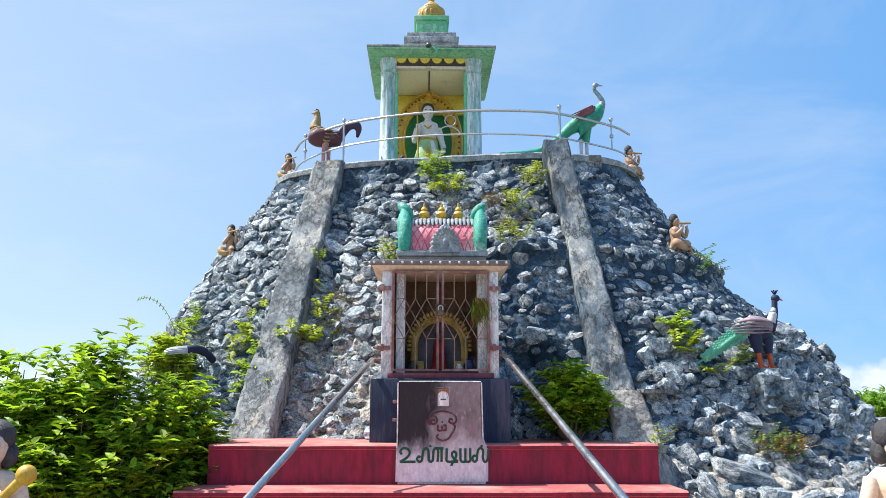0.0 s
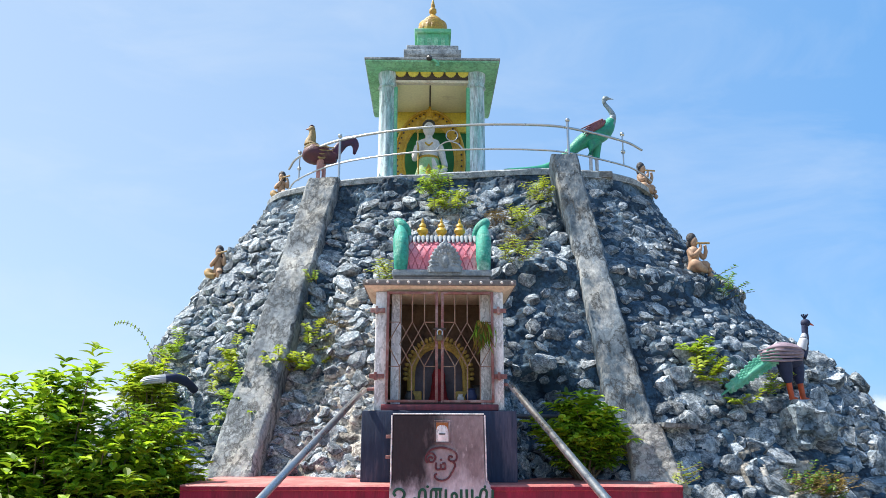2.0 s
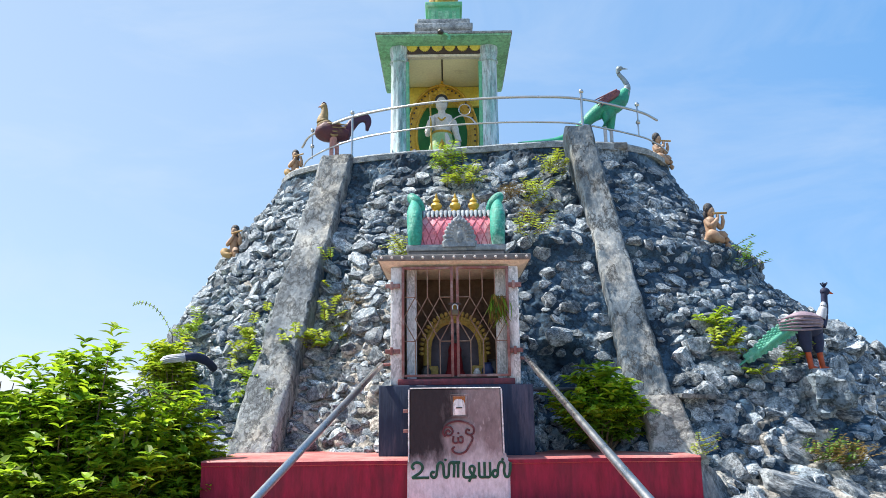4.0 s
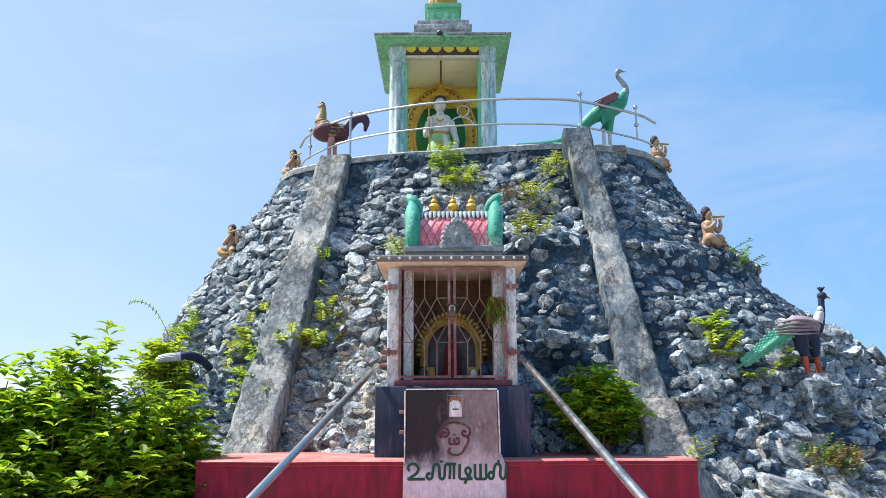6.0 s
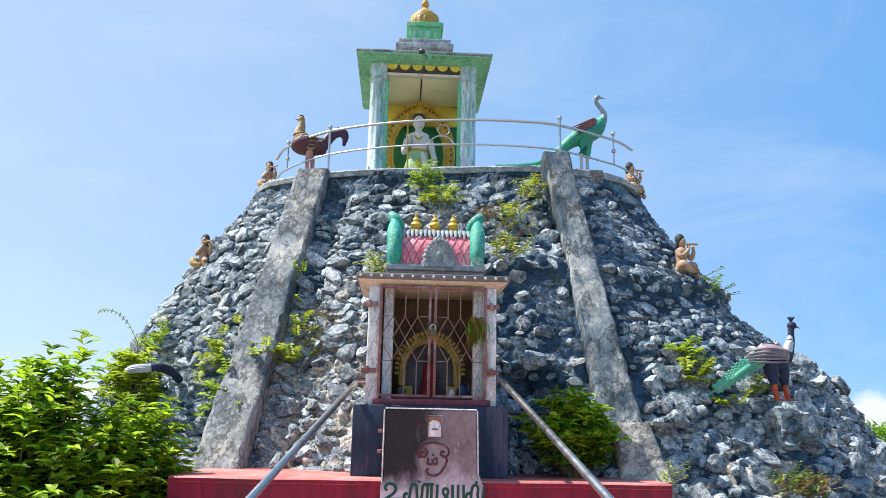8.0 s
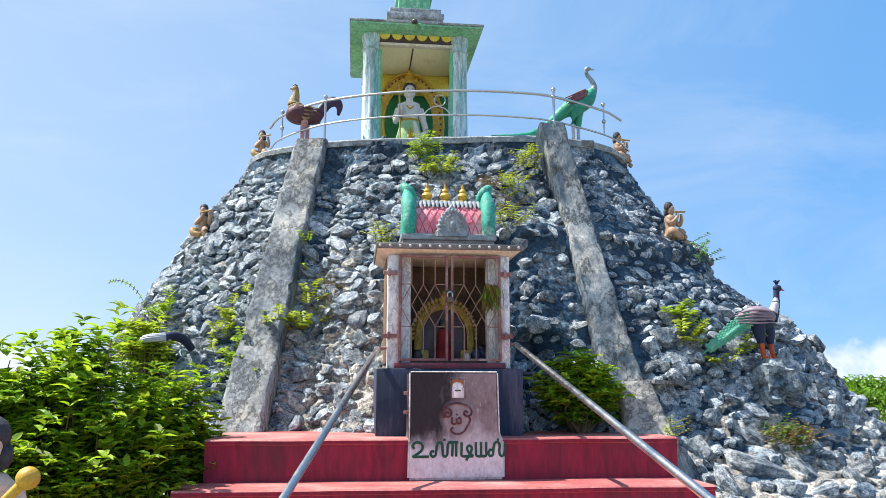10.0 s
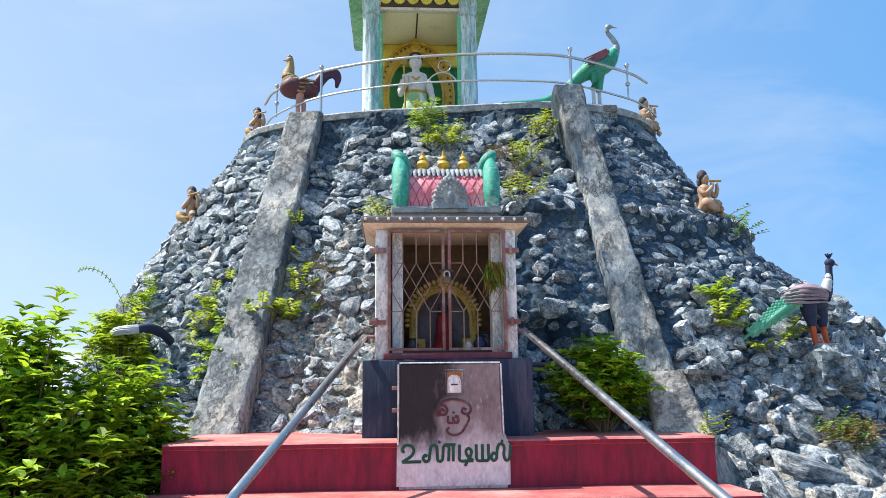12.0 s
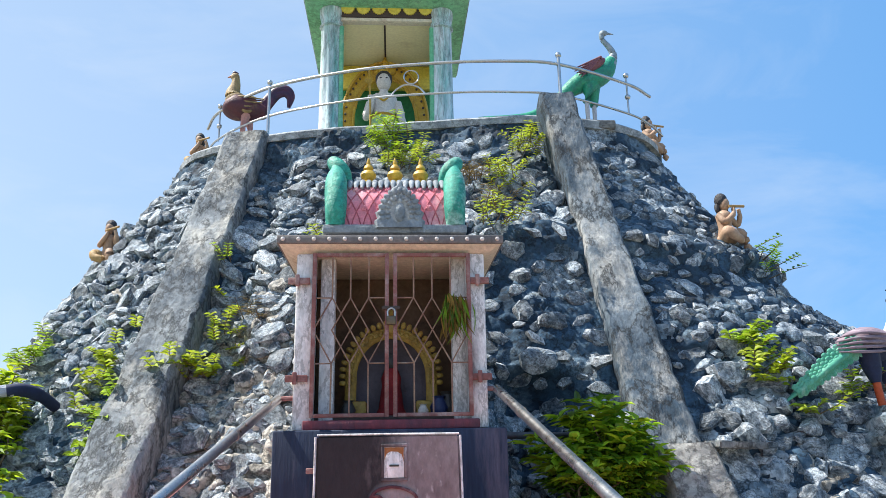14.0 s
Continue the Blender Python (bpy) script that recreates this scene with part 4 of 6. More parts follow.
def flat_curve(bm, pts, r, y=6.772, closed=False):
    tube(bm, curve_pts([(x, y, z) for x, z in pts], 7), r, 8, flat=0.7, up=(0, 1, 0))


EMBLEM = (((471, 373), (461, 364), (450, 373), (457, 388), (474, 385), (482, 366), (468, 348), (445, 352), (437, 374), (447, 394)),
          ((441, 356), (462, 332), (505, 321), (550, 330), (577, 350), (578, 376), (561, 386), (543, 377), (548, 361), (562, 366)),
          ((561, 386), (573, 404), (556, 440), (540, 463), (515, 474), (490, 468), (479, 452), (490, 441)),
          ((485, 391), (485, 420), (506, 420), (506, 397)), ((506, 420), (526, 420), (526, 396), (513, 396)))
bm = bmesh.new()
for stroke in EMBLEM:
    flat_curve(bm, [(-0.012 + (a - 275) / 574, 1.205 - (b - 160) / 600) for a, b in stroke], 0.0078)
ball(bm, (0.394, 6.772, 0.842), 0.009, 0.007, 0.009, 8)
part("relief_emblem", bm, "relief_line", box_thing, "dark red raised emblem")
# small red iron hinges of the side hatch
for z in (0.86, 1.02):
    bm = bmesh.new()
    box(bm, -0.052, -0.012, 6.82, 6.85, z - 0.014, z + 0.014, 0.003)
    part("hinge", bm, "gate_iron", box_thing)
bm = bmesh.new()
for edge in ([(-0.006, 6.784, 0.62), (-0.003, 6.789, 1.190)], [(0.004, 6.794, 1.199), (0.36, 6.794, 1.2), (0.742, 6.794, 1.198)], [(0.748, 6.789, 1.19), (0.757, 6.782, 0.68)]):
    tube(bm, edge, 0.006, 6)
part("worn_edge", bm, "whitewash", box_thing, "pale worn edge")
# painted word, stroke by stroke
WORD = (((302, 545), (294, 530), (308, 514), (330, 516), (342, 534), (334, 556), (312, 572), (296, 583), (335, 583), (372, 583)),
        ((397, 561), (387, 556), (380, 570), (390, 583), (404, 576), (408, 548), (412, 524), (424, 514), (436, 524), (438, 552), (440, 576), (450, 583), (460, 574), (462, 548), (464, 524), (474, 514), (486, 524), (486, 552), (484, 583)),
        ((474, 514), (494, 514), (514, 514)), ((504, 514), (504, 550), (504, 584)), ((530, 514), (530, 550), (531, 580), (560, 583), (587, 583)),
        ((553, 604), (561, 586), (576, 560), (579, 541), (568, 531), (557, 541), (563, 562), (587, 583)),
        ((600, 514), (600, 550), (603, 580), (626, 583), (649, 580), (650, 550), (650, 514)), ((625, 514), (625, 550), (625, 583)),
        ((682, 556), (670, 552), (661, 568), (670, 583), (683, 574), (686, 542), (693, 519), (706, 514), (716, 528), (714, 560), (721, 582), (735, 578), (742, 550), (743, 516)))
bm = bmesh.new()
for stroke in WORD:
    tube(bm, curve_pts([(-0.012 + (a - 275) / 574, 6.771, 1.205 - (b - 160) / 600) for a, b in stroke], 5), 0.0105, 8, flat=0.35, up=(0, 1, 0))
for a, b in ((447, 502), (708, 502)):
    ball(bm, (-0.012 + (a - 275) / 574, 6.771, 1.205 - (b - 160) / 600), 0.011, 0.005, 0.011, 8)
part("lettering", bm, "letter_green", box_thing, "dark green painted lettering")


# ---- rails ----
def handrail(p0, p1, label):
    t = thing("handrail", p1[0], p1[1], p1[2], label, "handrail", "handrails of the steps")
    bm = bmesh.new()
    p0, p1 = Vector(p0), Vector(p1)
    tube(bm, [p0, p1], 0.026, 16)
    part("pipe", bm, "steel", t)
    d = (p1 - p0).normalized()
    bm = bmesh.new()
    tube(bm, [p0 + d * 0.55, p0 + d * 0.60], 0.0285, 16)
    part("coupling", bm, "steel", t)
    for k in (0.62, 0.985):
        q = p0.lerp(p1, k)
        bm = bmesh.new()
        tube(bm, [(q.x, q.y, q.z - 0.02), (q.x, q.y, -0.5)], 0.02, 12)
        part("baluster", bm, "steel", t)
    bm = bmesh.new()
    tube(bm, [p0, p0 + Vector((0.12 if p0.x < 0.3 else -0.12, 0.02, 0.01))], 0.014, 8)
    part("wall_bracket", bm, "gate_iron", t)
    return t


handrail((-0.27, 7.24, 1.415), (-1.28, 3.05, -0.24), "shiny steel pipe handrail sloping down beside the steps")
handrail((1.01, 7.24, 1.46), (1.46, 2.0, -0.05), "shiny steel pipe handrail sloping down beside the steps")

balustrade = thing("balustrade", 0.8, 9.8, 4.28, "curved stainless steel railing round the mound top", "railing")
top_line = [(-1.76, 11.12, 4.78), (-1.56, 10.83, 4.87), (-0.94, 10.38, 4.95), (0.0, 9.98, 4.96), (0.86, 9.72, 4.92), (1.5, 9.55, 4.86), (2.03, 9.47, 4.79), (2.79, 9.75, 4.73), (3.08, 9.90, 4.66)]
for dz, r, name in ((0.0, 0.017, "top_rail"), (-0.335, 0.012, "lower_rail")):
    bm = bmesh.new()
    pts = curve_pts([Vector(p) + Vector((0, 0, dz)) for p in top_line], 8)
    if dz:
        pts.append(Vector((3.22, 10.02, 4.27)))
    tube(bm, pts, r, 10)
    part(name, bm, "steel", balustrade)
for x, y, zt, low in ((-1.56, 10.83, 4.93, 1), (-0.94, 10.38, 5.01, 0), (2.03, 9.47, 4.89, 0), (2.79, 9.75, 4.82, 1)):
    bm = bmesh.new()
    tube(bm, [(x, y, 4.2 if not low else zt - 0.42), (x, y, zt - 0.02)], 0.016 if not low else 0.01, 10)
    post = part("post", bm, "steel", balustrade)
    bm = bmesh.new()
    ball(bm, (x, y, zt), 0.03, seg=12)
    part("knob", bm, "steel", post)
    if low:
        bm = bmesh.new()
        ball(bm, (x, y, zt - 0.24), 0.03, seg=12)
        part("knob", bm, "steel", post)
# ring and bow fixed to the railing
bm = bmesh.new()
tube(bm, curve_pts([(0.36, 9.86, 4.60), (0.43, 9.86, 4.69), (0.53, 9.84, 4.735), (0.65, 9.82, 4.70), (0.73, 9.79, 4.60)], 8), 0.009, 8)
tube(bm, [(0.58 + 0.075 * math.cos(2 * math.pi * k / 20), 9.83, 4.815 + 0.075 * math.sin(2 * math.pi * k / 20)) for k in range(21)], 0.007, 8)
part("bow_and_ring", bm, "steel", balustrade)

# ---- pavilion ----
pav = thing("pavilion", 0.32, 11.4, 4.25, "small painted pavilion with white-green columns and tiered roof", "pavilion")


def column(x, y, inner):
    """A clustered column: lobed white shaft with a green shaft on its inner side."""
    bm = bmesh.new()
    n, loops = 48, []
    for z, k in ((4.2, 1.10), (4.36, 1.10), (4.38, 1.0), (5.86, 0.94), (5.90, 1.04), (5.94, 0.94), (6.03, 1.10), (6.10, 1.10)):
        lobe = 0.09 if 4.37 < z < 5.88 else 0.02
        ring = []
        for i in range(n):
            a = 2 * math.pi * i / n
            r = 0.128 * k * (1 - lobe * (0.5 - 0.5 * math.cos(8 * a)))
            ring.append((x + r * math.cos(a), y + r * math.sin(a), z))
        loops.append(ring)
    rings(bm, loops)
    shaft = part("column", bm, "pav_white", pav, "white column with flaking green paint", smooth=50)
    bm = bmesh.new()
    tube(bm, [(x + inner * 0.115, y - 0.045, 4.36), (x + inner * 0.108, y - 0.042, 5.88)], 0.034, 12)
    part("green_shaft", bm, "pav_green", shaft, "flaking green side shaft")
    for z in (4.37, 5.88):
        bm = bmesh.new()
        lathe(bm, (x, y, z), [(0.130, -0.012), (0.142, 0.0), (0.130, 0.012)], 32)
        part("collar", bm, "pav_white", shaft)


for x in (-0.315, 0.955):
    for y in (10.72, 11.98):
        column(x, y, 1 if x < 0.3 else -1)
bm = bmesh.new()
box(bm, -0.30, 0.94, 11.86, 11.93, 4.2, 5.66, 0.005)
part("back_wall", bm, "deep_green", pav, "dark green back wall")
bm = bmesh.new()
box(bm, -0.30, 0.94, 11.80, 11.95, 5.662, 5.985, 0.005)
part("back_beam", bm, "pav_yellow", pav)
bm = bmesh.new()
box(bm, -0.30, 0.285, 10.76, 11.85, 5.99, 6.06, 0.004)
box(bm, 0.305, 0.94, 10.76, 11.85, 5.99, 6.06, 0.004)
part("ceiling_panel", bm, "pale_yellow", pav)
bm = bmesh.new()
box(bm, 0.286, 0.304, 10.76, 11.85, 5.985, 6.055, 0.003)
part("ceiling_joint", bm, "dark_brown", pav)
for x0, x1 in ((-0.36, -0.305), (0.945, 1.0)):
    bm = bmesh.new()
    box(bm, x0, x1, 10.8, 11.9, 5.85, 6.10, 0.006)
    part("side_beam", bm, "pav_yellow", pav)
bm = bmesh.new()
box(bm, -0.22, 0.86, 10.66, 10.758, 5.955, 5.995, 0.006)
part("front_beam", bm, "cream", pav, "cream beam with brown cracks")
bm = bmesh.new()
box(bm, -0.22, 0.86, 10.645, 10.757, 5.998, 6.11, 0.004)
frieze = part("frieze", bm, "dark_brown", pav)
for k in range(6):
    x = -0.13 + 0.18 * k
    out = []
    for i in range(19):
        a = math.pi * (1 + i / 18)
        r = 0.082 if i % 2 == 0 else 0.072
        out.append((x + r * math.cos(a), 6.108 + 1.05 * r * math.sin(a)))
    bm = bmesh.new()
    prism(bm, out, 10.628, 10.646)
    part("scallop", bm, "pav_yellow", frieze)
# roof with sloping green soffit
bm = bmesh.new()
rings(bm, [[(-0.45, 10.58, 6.105), (1.09, 10.58, 6.105), (1.09, 12.25, 6.105), (-0.45, 12.25, 6.105)],
           [(-0.62, 10.415, 6.15), (1.265, 10.415, 6.15), (1.265, 12.41, 6.15), (-0.62, 12.41, 6.15)]])
part("soffit", bm, "pale_green", pav, "pale green soffit")
bm = bmesh.new()
box(bm, -0.625, 1.27, 10.41, 12.415, 6.151, 6.18, 0.006)
part("fascia", bm, "pale_green", pav)
bm = bmesh.new()
box(bm, -0.64, 1.285, 10.395, 12.425, 6.181, 6.215, 0.008)
part("roof_slab", bm, "rim_cement", pav, "grey weathered roof slab")
bm = bmesh.new()
box(bm, -0.05, 0.70, 10.85, 11.95, 6.216, 6.47, 0.01)
box(bm, -0.10, 0.75, 10.79, 12.0, 6.47, 6.55, 0.012)
box(bm, -0.06, 0.71, 10.83, 11.96, 6.55, 6.64, 0.015)
part("lower_tier", bm, "rim_cement", pav, "weathered white tier with mouldings")
bm = bmesh.new()
box(bm, 0.09, 0.57, 11.1, 11.58, 6.641, 6.975, 0.01)
box(bm, 0.05, 0.61, 11.055, 11.625, 6.975, 7.04, 0.012)
box(bm, 0.07, 0.59, 11.08, 11.6, 6.641, 6.71, 0.01)
tier = part("upper_tier", bm, "pav_green", pav, "green painted tier with mouldings")
for k in range(4):
    bm = bmesh.new()
    box(bm, 0.14 + 0.105 * k, 0.20 + 0.105 * k, 11.085, 11.099, 6.73, 6.90, 0.003)
    part("pilaster", bm, "pale_green", tier)
bm = bmesh.new()
lathe(bm, (0.33, 11.34, 7.04), [(0.19, 0), (0.215, 0.015), (0.225, 0.08), (0.225, 0.18), (0.215, 0.215), (0.20, 0.225), (0.15, 0.24), (0.155, 0.26), (0.13, 0.30), (0.075, 0.345), (0.035, 0.39), (0.06, 0.43), (0.055, 0.48), (0.028, 0.51), (0.035, 0.54), (0.008, 0.66)], 28)
dome = part("dome", bm, "gold_worn", pav, "gilded lotus drum and finial")
for k in range(16):
    a = 2 * math.pi * k / 16
    bm = bmesh.new()
    ball(bm, (0.33 + 0.217 * math.cos(a), 11.34 + 0.217 * math.sin(a), 7.13), 0.036, 0.016, 0.075, 8, turn=Matrix.Rotation(a + math.pi / 2, 4, "Z"))
    part("petal", bm, "gold_worn", dome)

# small floodlight on a green bracket at the eaves
lamp = thing("floodlight", 0.33, 10.39, 6.15, "small black floodlight on a green bracket at the pavilion eaves", "lamp")
bm = bmesh.new()
lathe(bm, (0.28, 10.37, 6.19), [(0.012, -0.03), (0.04, -0.022), (0.046, 0.0), (0.03, 0.03), (0.008, 0.036)], 14)
part("lamp_head", bm, "idol_dark", lamp)
bm = bmesh.new()
tube(bm, curve_pts([(0.29, 10.39, 6.18), (0.35, 10.385, 6.165), (0.40, 10.39, 6.12), (0.39, 10.40, 6.08)], 5), [0.012] * 6 + [0.018] * 5 + [0.024] * 5, 8)
part("bracket", bm, "pav_green", lamp)

# aureole, statue and small bird inside
aureole = thing("aureole", 0.29, 11.6, 4.25, "gilded oval aureole with pierced border behind the statue", "aureole")


def oval(deg, r, y):
    return Vector((0.29 + 0.55 * r * math.cos(radians(deg)), y, 5.10 + 0.84 * r * math.sin(radians(deg))))


bm = bmesh.new()
tube(bm, [oval(-50 + 280 * k / 60, 0.86, 11.62) for k in range(61)], 0.085, 8, flat=0.3, up=(0, 1, 0))
part("band", bm, "gold", aureole)
bm = bmesh.new()
tube(bm, [oval(-50 + 280 * k / 60, 0.98, 11.60) for k in range(61)], 0.02, 8)
tube(bm, [oval(-50 + 280 * k / 60, 0.72, 11.60) for k in range(61)], 0.018, 8)
part("border", bm, "gold", aureole)
for k in range(40):
    bm = bmesh.new()
    ball(bm, oval(-50 + 280 * k / 39, 0.90, 11.575), 0.016, 0.012, 0.016, 6)
    part("bead", bm, "dark_brown", aureole)
bm = bmesh.new()
for x, z, r in ((0.29, 5.83, 0.075), (0.20, 5.79, 0.05), (0.38, 5.79, 0.05), (0.29, 5.91, 0.045), (0.29, 5.965, 0.02)):
    ball(bm, (x, 11.58, z), r, 0.04, r, 10)
part("crest", bm, "gold", aureole)
for s in (-1, 1):
    bm = bmesh.new()
    box(bm, 0.29 + s * 0.42 - 0.13, 0.29 + s * 0.42 + 0.13, 11.52, 11.7, 4.25, 4.52, 0.02)
    part("foot", bm, "gold", aureole)

bm = bmesh.new()
sx, sy = 0.28, 11.30
lathe(bm, (sx, sy, 4.25), [(0.20, 0), (0.21, 0.05), (0.17, 0.1)], 20, mat=2)
lathe(bm, (sx, sy, 4.33), [(0.15, 0), (0.17, 0.05), (0.18, 0.3), (0.175, 0.52), (0.145, 0.70)], 20, mat=1)
tube(bm, [(sx - 0.17, sy - 0.03, 4.35), (sx - 0.20, sy - 0.02, 4.6), (sx - 0.13, sy - 0.05, 4.9)], [0.03, 0.05, 0.03], 8, mat=1)
tube(bm, [(sx, sy - 0.16, 4.4), (sx, sy - 0.175, 4.7), (sx, sy - 0.12, 4.88)], [0.03, 0.045, 0.05], 8, mat=2)
lathe(bm, (sx, sy, 5.01), [(0.14, 0), (0.13, 0.05), (0.145, 0.13), (0.17, 0.22), (0.155, 0.28), (0.06, 0.32), (0.05, 0.38)], 20, mat=0)
ball(bm, (sx, sy, 5.50), 0.09, 0.095, 0.125, 16, mat=0)
ball(bm, (sx, sy + 0.02, 5.545), 0.105, 0.10, 0.115, 14, mat=3)
ball(bm, (sx, sy - 0.03, 5.49), 0.082, 0.09, 0.11, 14, mat=0)
tube(bm, curve_pts([(sx - 0.16, sy, 5.22), (sx - 0.21, sy - 0.02, 5.02), (sx - 0.15, sy - 0.14, 5.14), (sx - 0.15, sy - 0.17, 5.24)], 4), [0.055] * 4 + [0.045] * 5 + [0.04] * 4, 10, mat=0)
tube(bm, curve_pts([(sx + 0.16, sy, 5.22), (sx + 0.21, sy - 0.02, 5.03), (sx + 0.24, sy - 0.06, 4.84), (sx + 0.12, sy - 0.12, 4.76)], 4), [0.055] * 4 + [0.045] * 5 + [0.04] * 4, 10, mat=0)
tube(bm, [(sx + 0.135 * math.cos(a), sy + 0.135 * math.sin(a), 5.02) for a in [2 * math.pi * k / 16 for k in range(17)]], 0.024, 6, mat=2)
tube(bm, curve_pts([(sx - 0.07, sy - 0.05, 5.32), (sx - 0.06, sy - 0.14, 5.24), (sx, sy - 0.165, 5.18), (sx + 0.06, sy - 0.14, 5.24), (sx + 0.07, sy - 0.05, 5.32)], 5), 0.013, 6, mat=2)
for a in (-0.035, 0.035):
    ball(bm, (sx + a, sy - 0.112, 5.505), 0.015, 0.006, 0.008, 8, mat=3)
ball(bm, (sx, sy + 0.01, 5.66), 0.055, 0.05, 0.05, 10, mat=2)
tube(bm, curve_pts([(sx + 0.06, sy - 0.15, 4.98), (sx + 0.11, sy - 0.17, 4.7), (sx + 0.05, sy - 0.18, 4.4)], 4), [0.02, 0.035, 0.045, 0.05, 0.05, 0.05, 0.045, 0.04, 0.03], 8, mat=0)
tube(bm, [(sx - 0.17, sy - 0.19, 5.55), (sx - 0.14, sy - 0.19, 4.3)], 0.012, 6, mat=2)
ball(bm, (sx - 0.175, sy - 0.19, 5.43), 0.045, 0.02, 0.06, 8, mat=2)
tagged(new("deity_statue", finish(bm, "deity_statue", ["skin_white", "cloth_green", "gold", "hair"])), "white standing temple statue in a green and yellow cloth", "statue")
bm = bmesh.new()
ball(bm, (-0.09, 11.15, 4.40), 0.10, 0.12, 0.09, 12)
tube(bm, curve_pts([(-0.11, 11.1, 4.42), (-0.12, 11.06, 4.55), (-0.11, 11.07, 4.66), (-0.13, 11.03, 4.68)], 5), [0.05] * 5 + [0.035] * 5 + [0.03] * 4 + [0.02] * 2, 10)
for s in (-1, 1):
    tube(bm, [(-0.09 + s * 0.04, 11.15, 4.25), (-0.09 + s * 0.04, 11.15, 4.36)], 0.015, 6)
tagged(new("bird_statue", finish(bm, "bird_statue", "blue_paint")), "small dark blue bird statue at the deity's feet", "statue")


# grey pipe between the plinth and the rib
bm = bmesh.new()
tube(bm, [(1.05, 7.62, 1.20), (1.35, 7.72, 1.195), (1.75, 7.80, 1.19), (2.1, 7.84, 1.185)], 0.022, 12)
tagged(new("pipe", finish(bm, "pipe", "hose")), "weathered grey water pipe running from plinth to rib", "pipe")


# ---- statues on the mound ----
def seated_figure(name, skin, cloth, hair="hair"):
    """A seated figure that plays a flute towards +x, facing -y; origin at its seat."""
    bm = bmesh.new()
    lathe(bm, (0, 0, 0.06), [(0.075, 0), (0.085, 0.04), (0.068, 0.10), (0.08, 0.17), (0.088, 0.21), (0.06, 0.245), (0.03, 0.26), (0.028, 0.29)], 16, mat=0)
    ball(bm, (0.006, -0.012, 0.375), 0.054, 0.06, 0.062, 14, mat=0)
    ball(bm, (-0.006, 0.016, 0.415), 0.07, 0.068, 0.066, 12, mat=2)
    for k in range(7):
        a = 0.5 + k * 0.42
        ball(bm, (-0.055 * math.cos(a) - 0.005, 0.05 * math.sin(a) + 0.008, 0.345 + 0.008 * (k % 2)), 0.028, 0.028, 0.045, 8, mat=2)
    # legs: one folded, one hanging
    tube(bm, curve_pts([(-0.05, -0.02, 0.07), (-0.10, -0.13, 0.10), (-0.03, -0.17, 0.05), (0.06, -0.15, 0.03)], 4), [0.058] * 4 + [0.05] * 4 + [0.04] * 4 + [0.03], 10, mat=1)
    tube(bm, curve_pts([(0.05, -0.02, 0.07), (0.12, -0.10, 0.10), (0.15, -0.12, 0.0), (0.17, -0.15, -0.04)], 4), [0.058] * 4 + [0.05] * 4 + [0.035] * 4 + [0.03], 10, mat=0)
    ball(bm, (0, 0, 0.06), 0.105, 0.10, 0.055, 12, mat=1)
    # arms raised to the flute
    tube(bm, curve_pts([(-0.085, 0, 0.27), (-0.075, -0.08, 0.20), (0.03, -0.10, 0.27), (0.055, -0.085, 0.325)], 4), [0.032] * 4 + [0.028] * 5 + [0.022] * 4, 8, mat=0)
    tube(bm, curve_pts([(0.085, 0, 0.27), (0.15, -0.03, 0.20), (0.17, -0.06, 0.27), (0.15, -0.07, 0.335)], 4), [0.032] * 4 + [0.028] * 5 + [0.022] * 4, 8, mat=0)
    tube(bm, [(0.0, -0.075, 0.345), (0.22, -0.085, 0.365)], 0.013, 8, mat=3)
    return finish(bm, name, [skin, cloth, hair, "cloth_gold"], 60)


fig_a = seated_figure("flute_player_statue", "skin_tan", "skin_tan")
fig_b = seated_figure("flute_player_statue", "skin_tan", "cloth_gold")
for me, x, y, z, rz, k, lab in ((fig_a, 3.42, 9.23, 2.86, 24, 1.0, "tan painted seated flute player statue on the rock ledge"),
                                (fig_a, 3.21, 10.42, 4.20, 30, 0.95, "tan painted seated flute player statue at the mound rim"),
                                (fig_b, -2.50, 10.44, 2.99, -25, 0.95, "ochre-robed seated flute player statue on the rock ledge"),
                                (fig_b, -1.90, 11.34, 4.36, -20, 0.92, "ochre-robed seated flute player statue at the mound rim")):
    ob = new("flute_player_statue", me)
    ob.matrix_basis = pose(x, y, z, 0, 0, rz) @ Matrix.Diagonal((0.86 * k, 0.86 * k, 1.06 * k, 1))
    tagged(ob, lab, "statue", "flute players on the mound")
# flat rocks under the seated figures
for x, y, z in ((3.42, 9.27, 2.84), (3.16, 10.48, 4.20), (-2.48, 10.47, 2.98), (-1.91, 11.36, 4.36)):
    bm = bmesh.new()
    lathe(bm, (x, y, z), [(0.10, -0.3), (0.15, -0.25), (0.15, -0.05), (0.11, 0.0), (0.05, 0.004)], 9)
    for v in bm.verts:
        v.co += 0.03 * Vector((noise.noise(v.co * 9), noise.noise(v.co * 9 + Vector((5, 0, 0))), 0))
    part("seat_rock", bm, "cement", mound)

bm = bmesh.new()
rings(bm, [[(2.40, 7.42, 1.10), (2.74, 7.47, 1.085), (2.74, 7.80, 1.09), (2.40, 7.80, 1.10)], [(2.40, 7.40, 1.145), (2.72, 7.46, 1.13), (2.72, 7.80, 1.135), (2.40, 7.80, 1.145)]])
bmesh.ops.bevel(bm, geom=list(bm.edges), offset=0.008, segments=2, affect="EDGES")
part("slab", bm, "cement", mound, "flat stone slab sticking out")

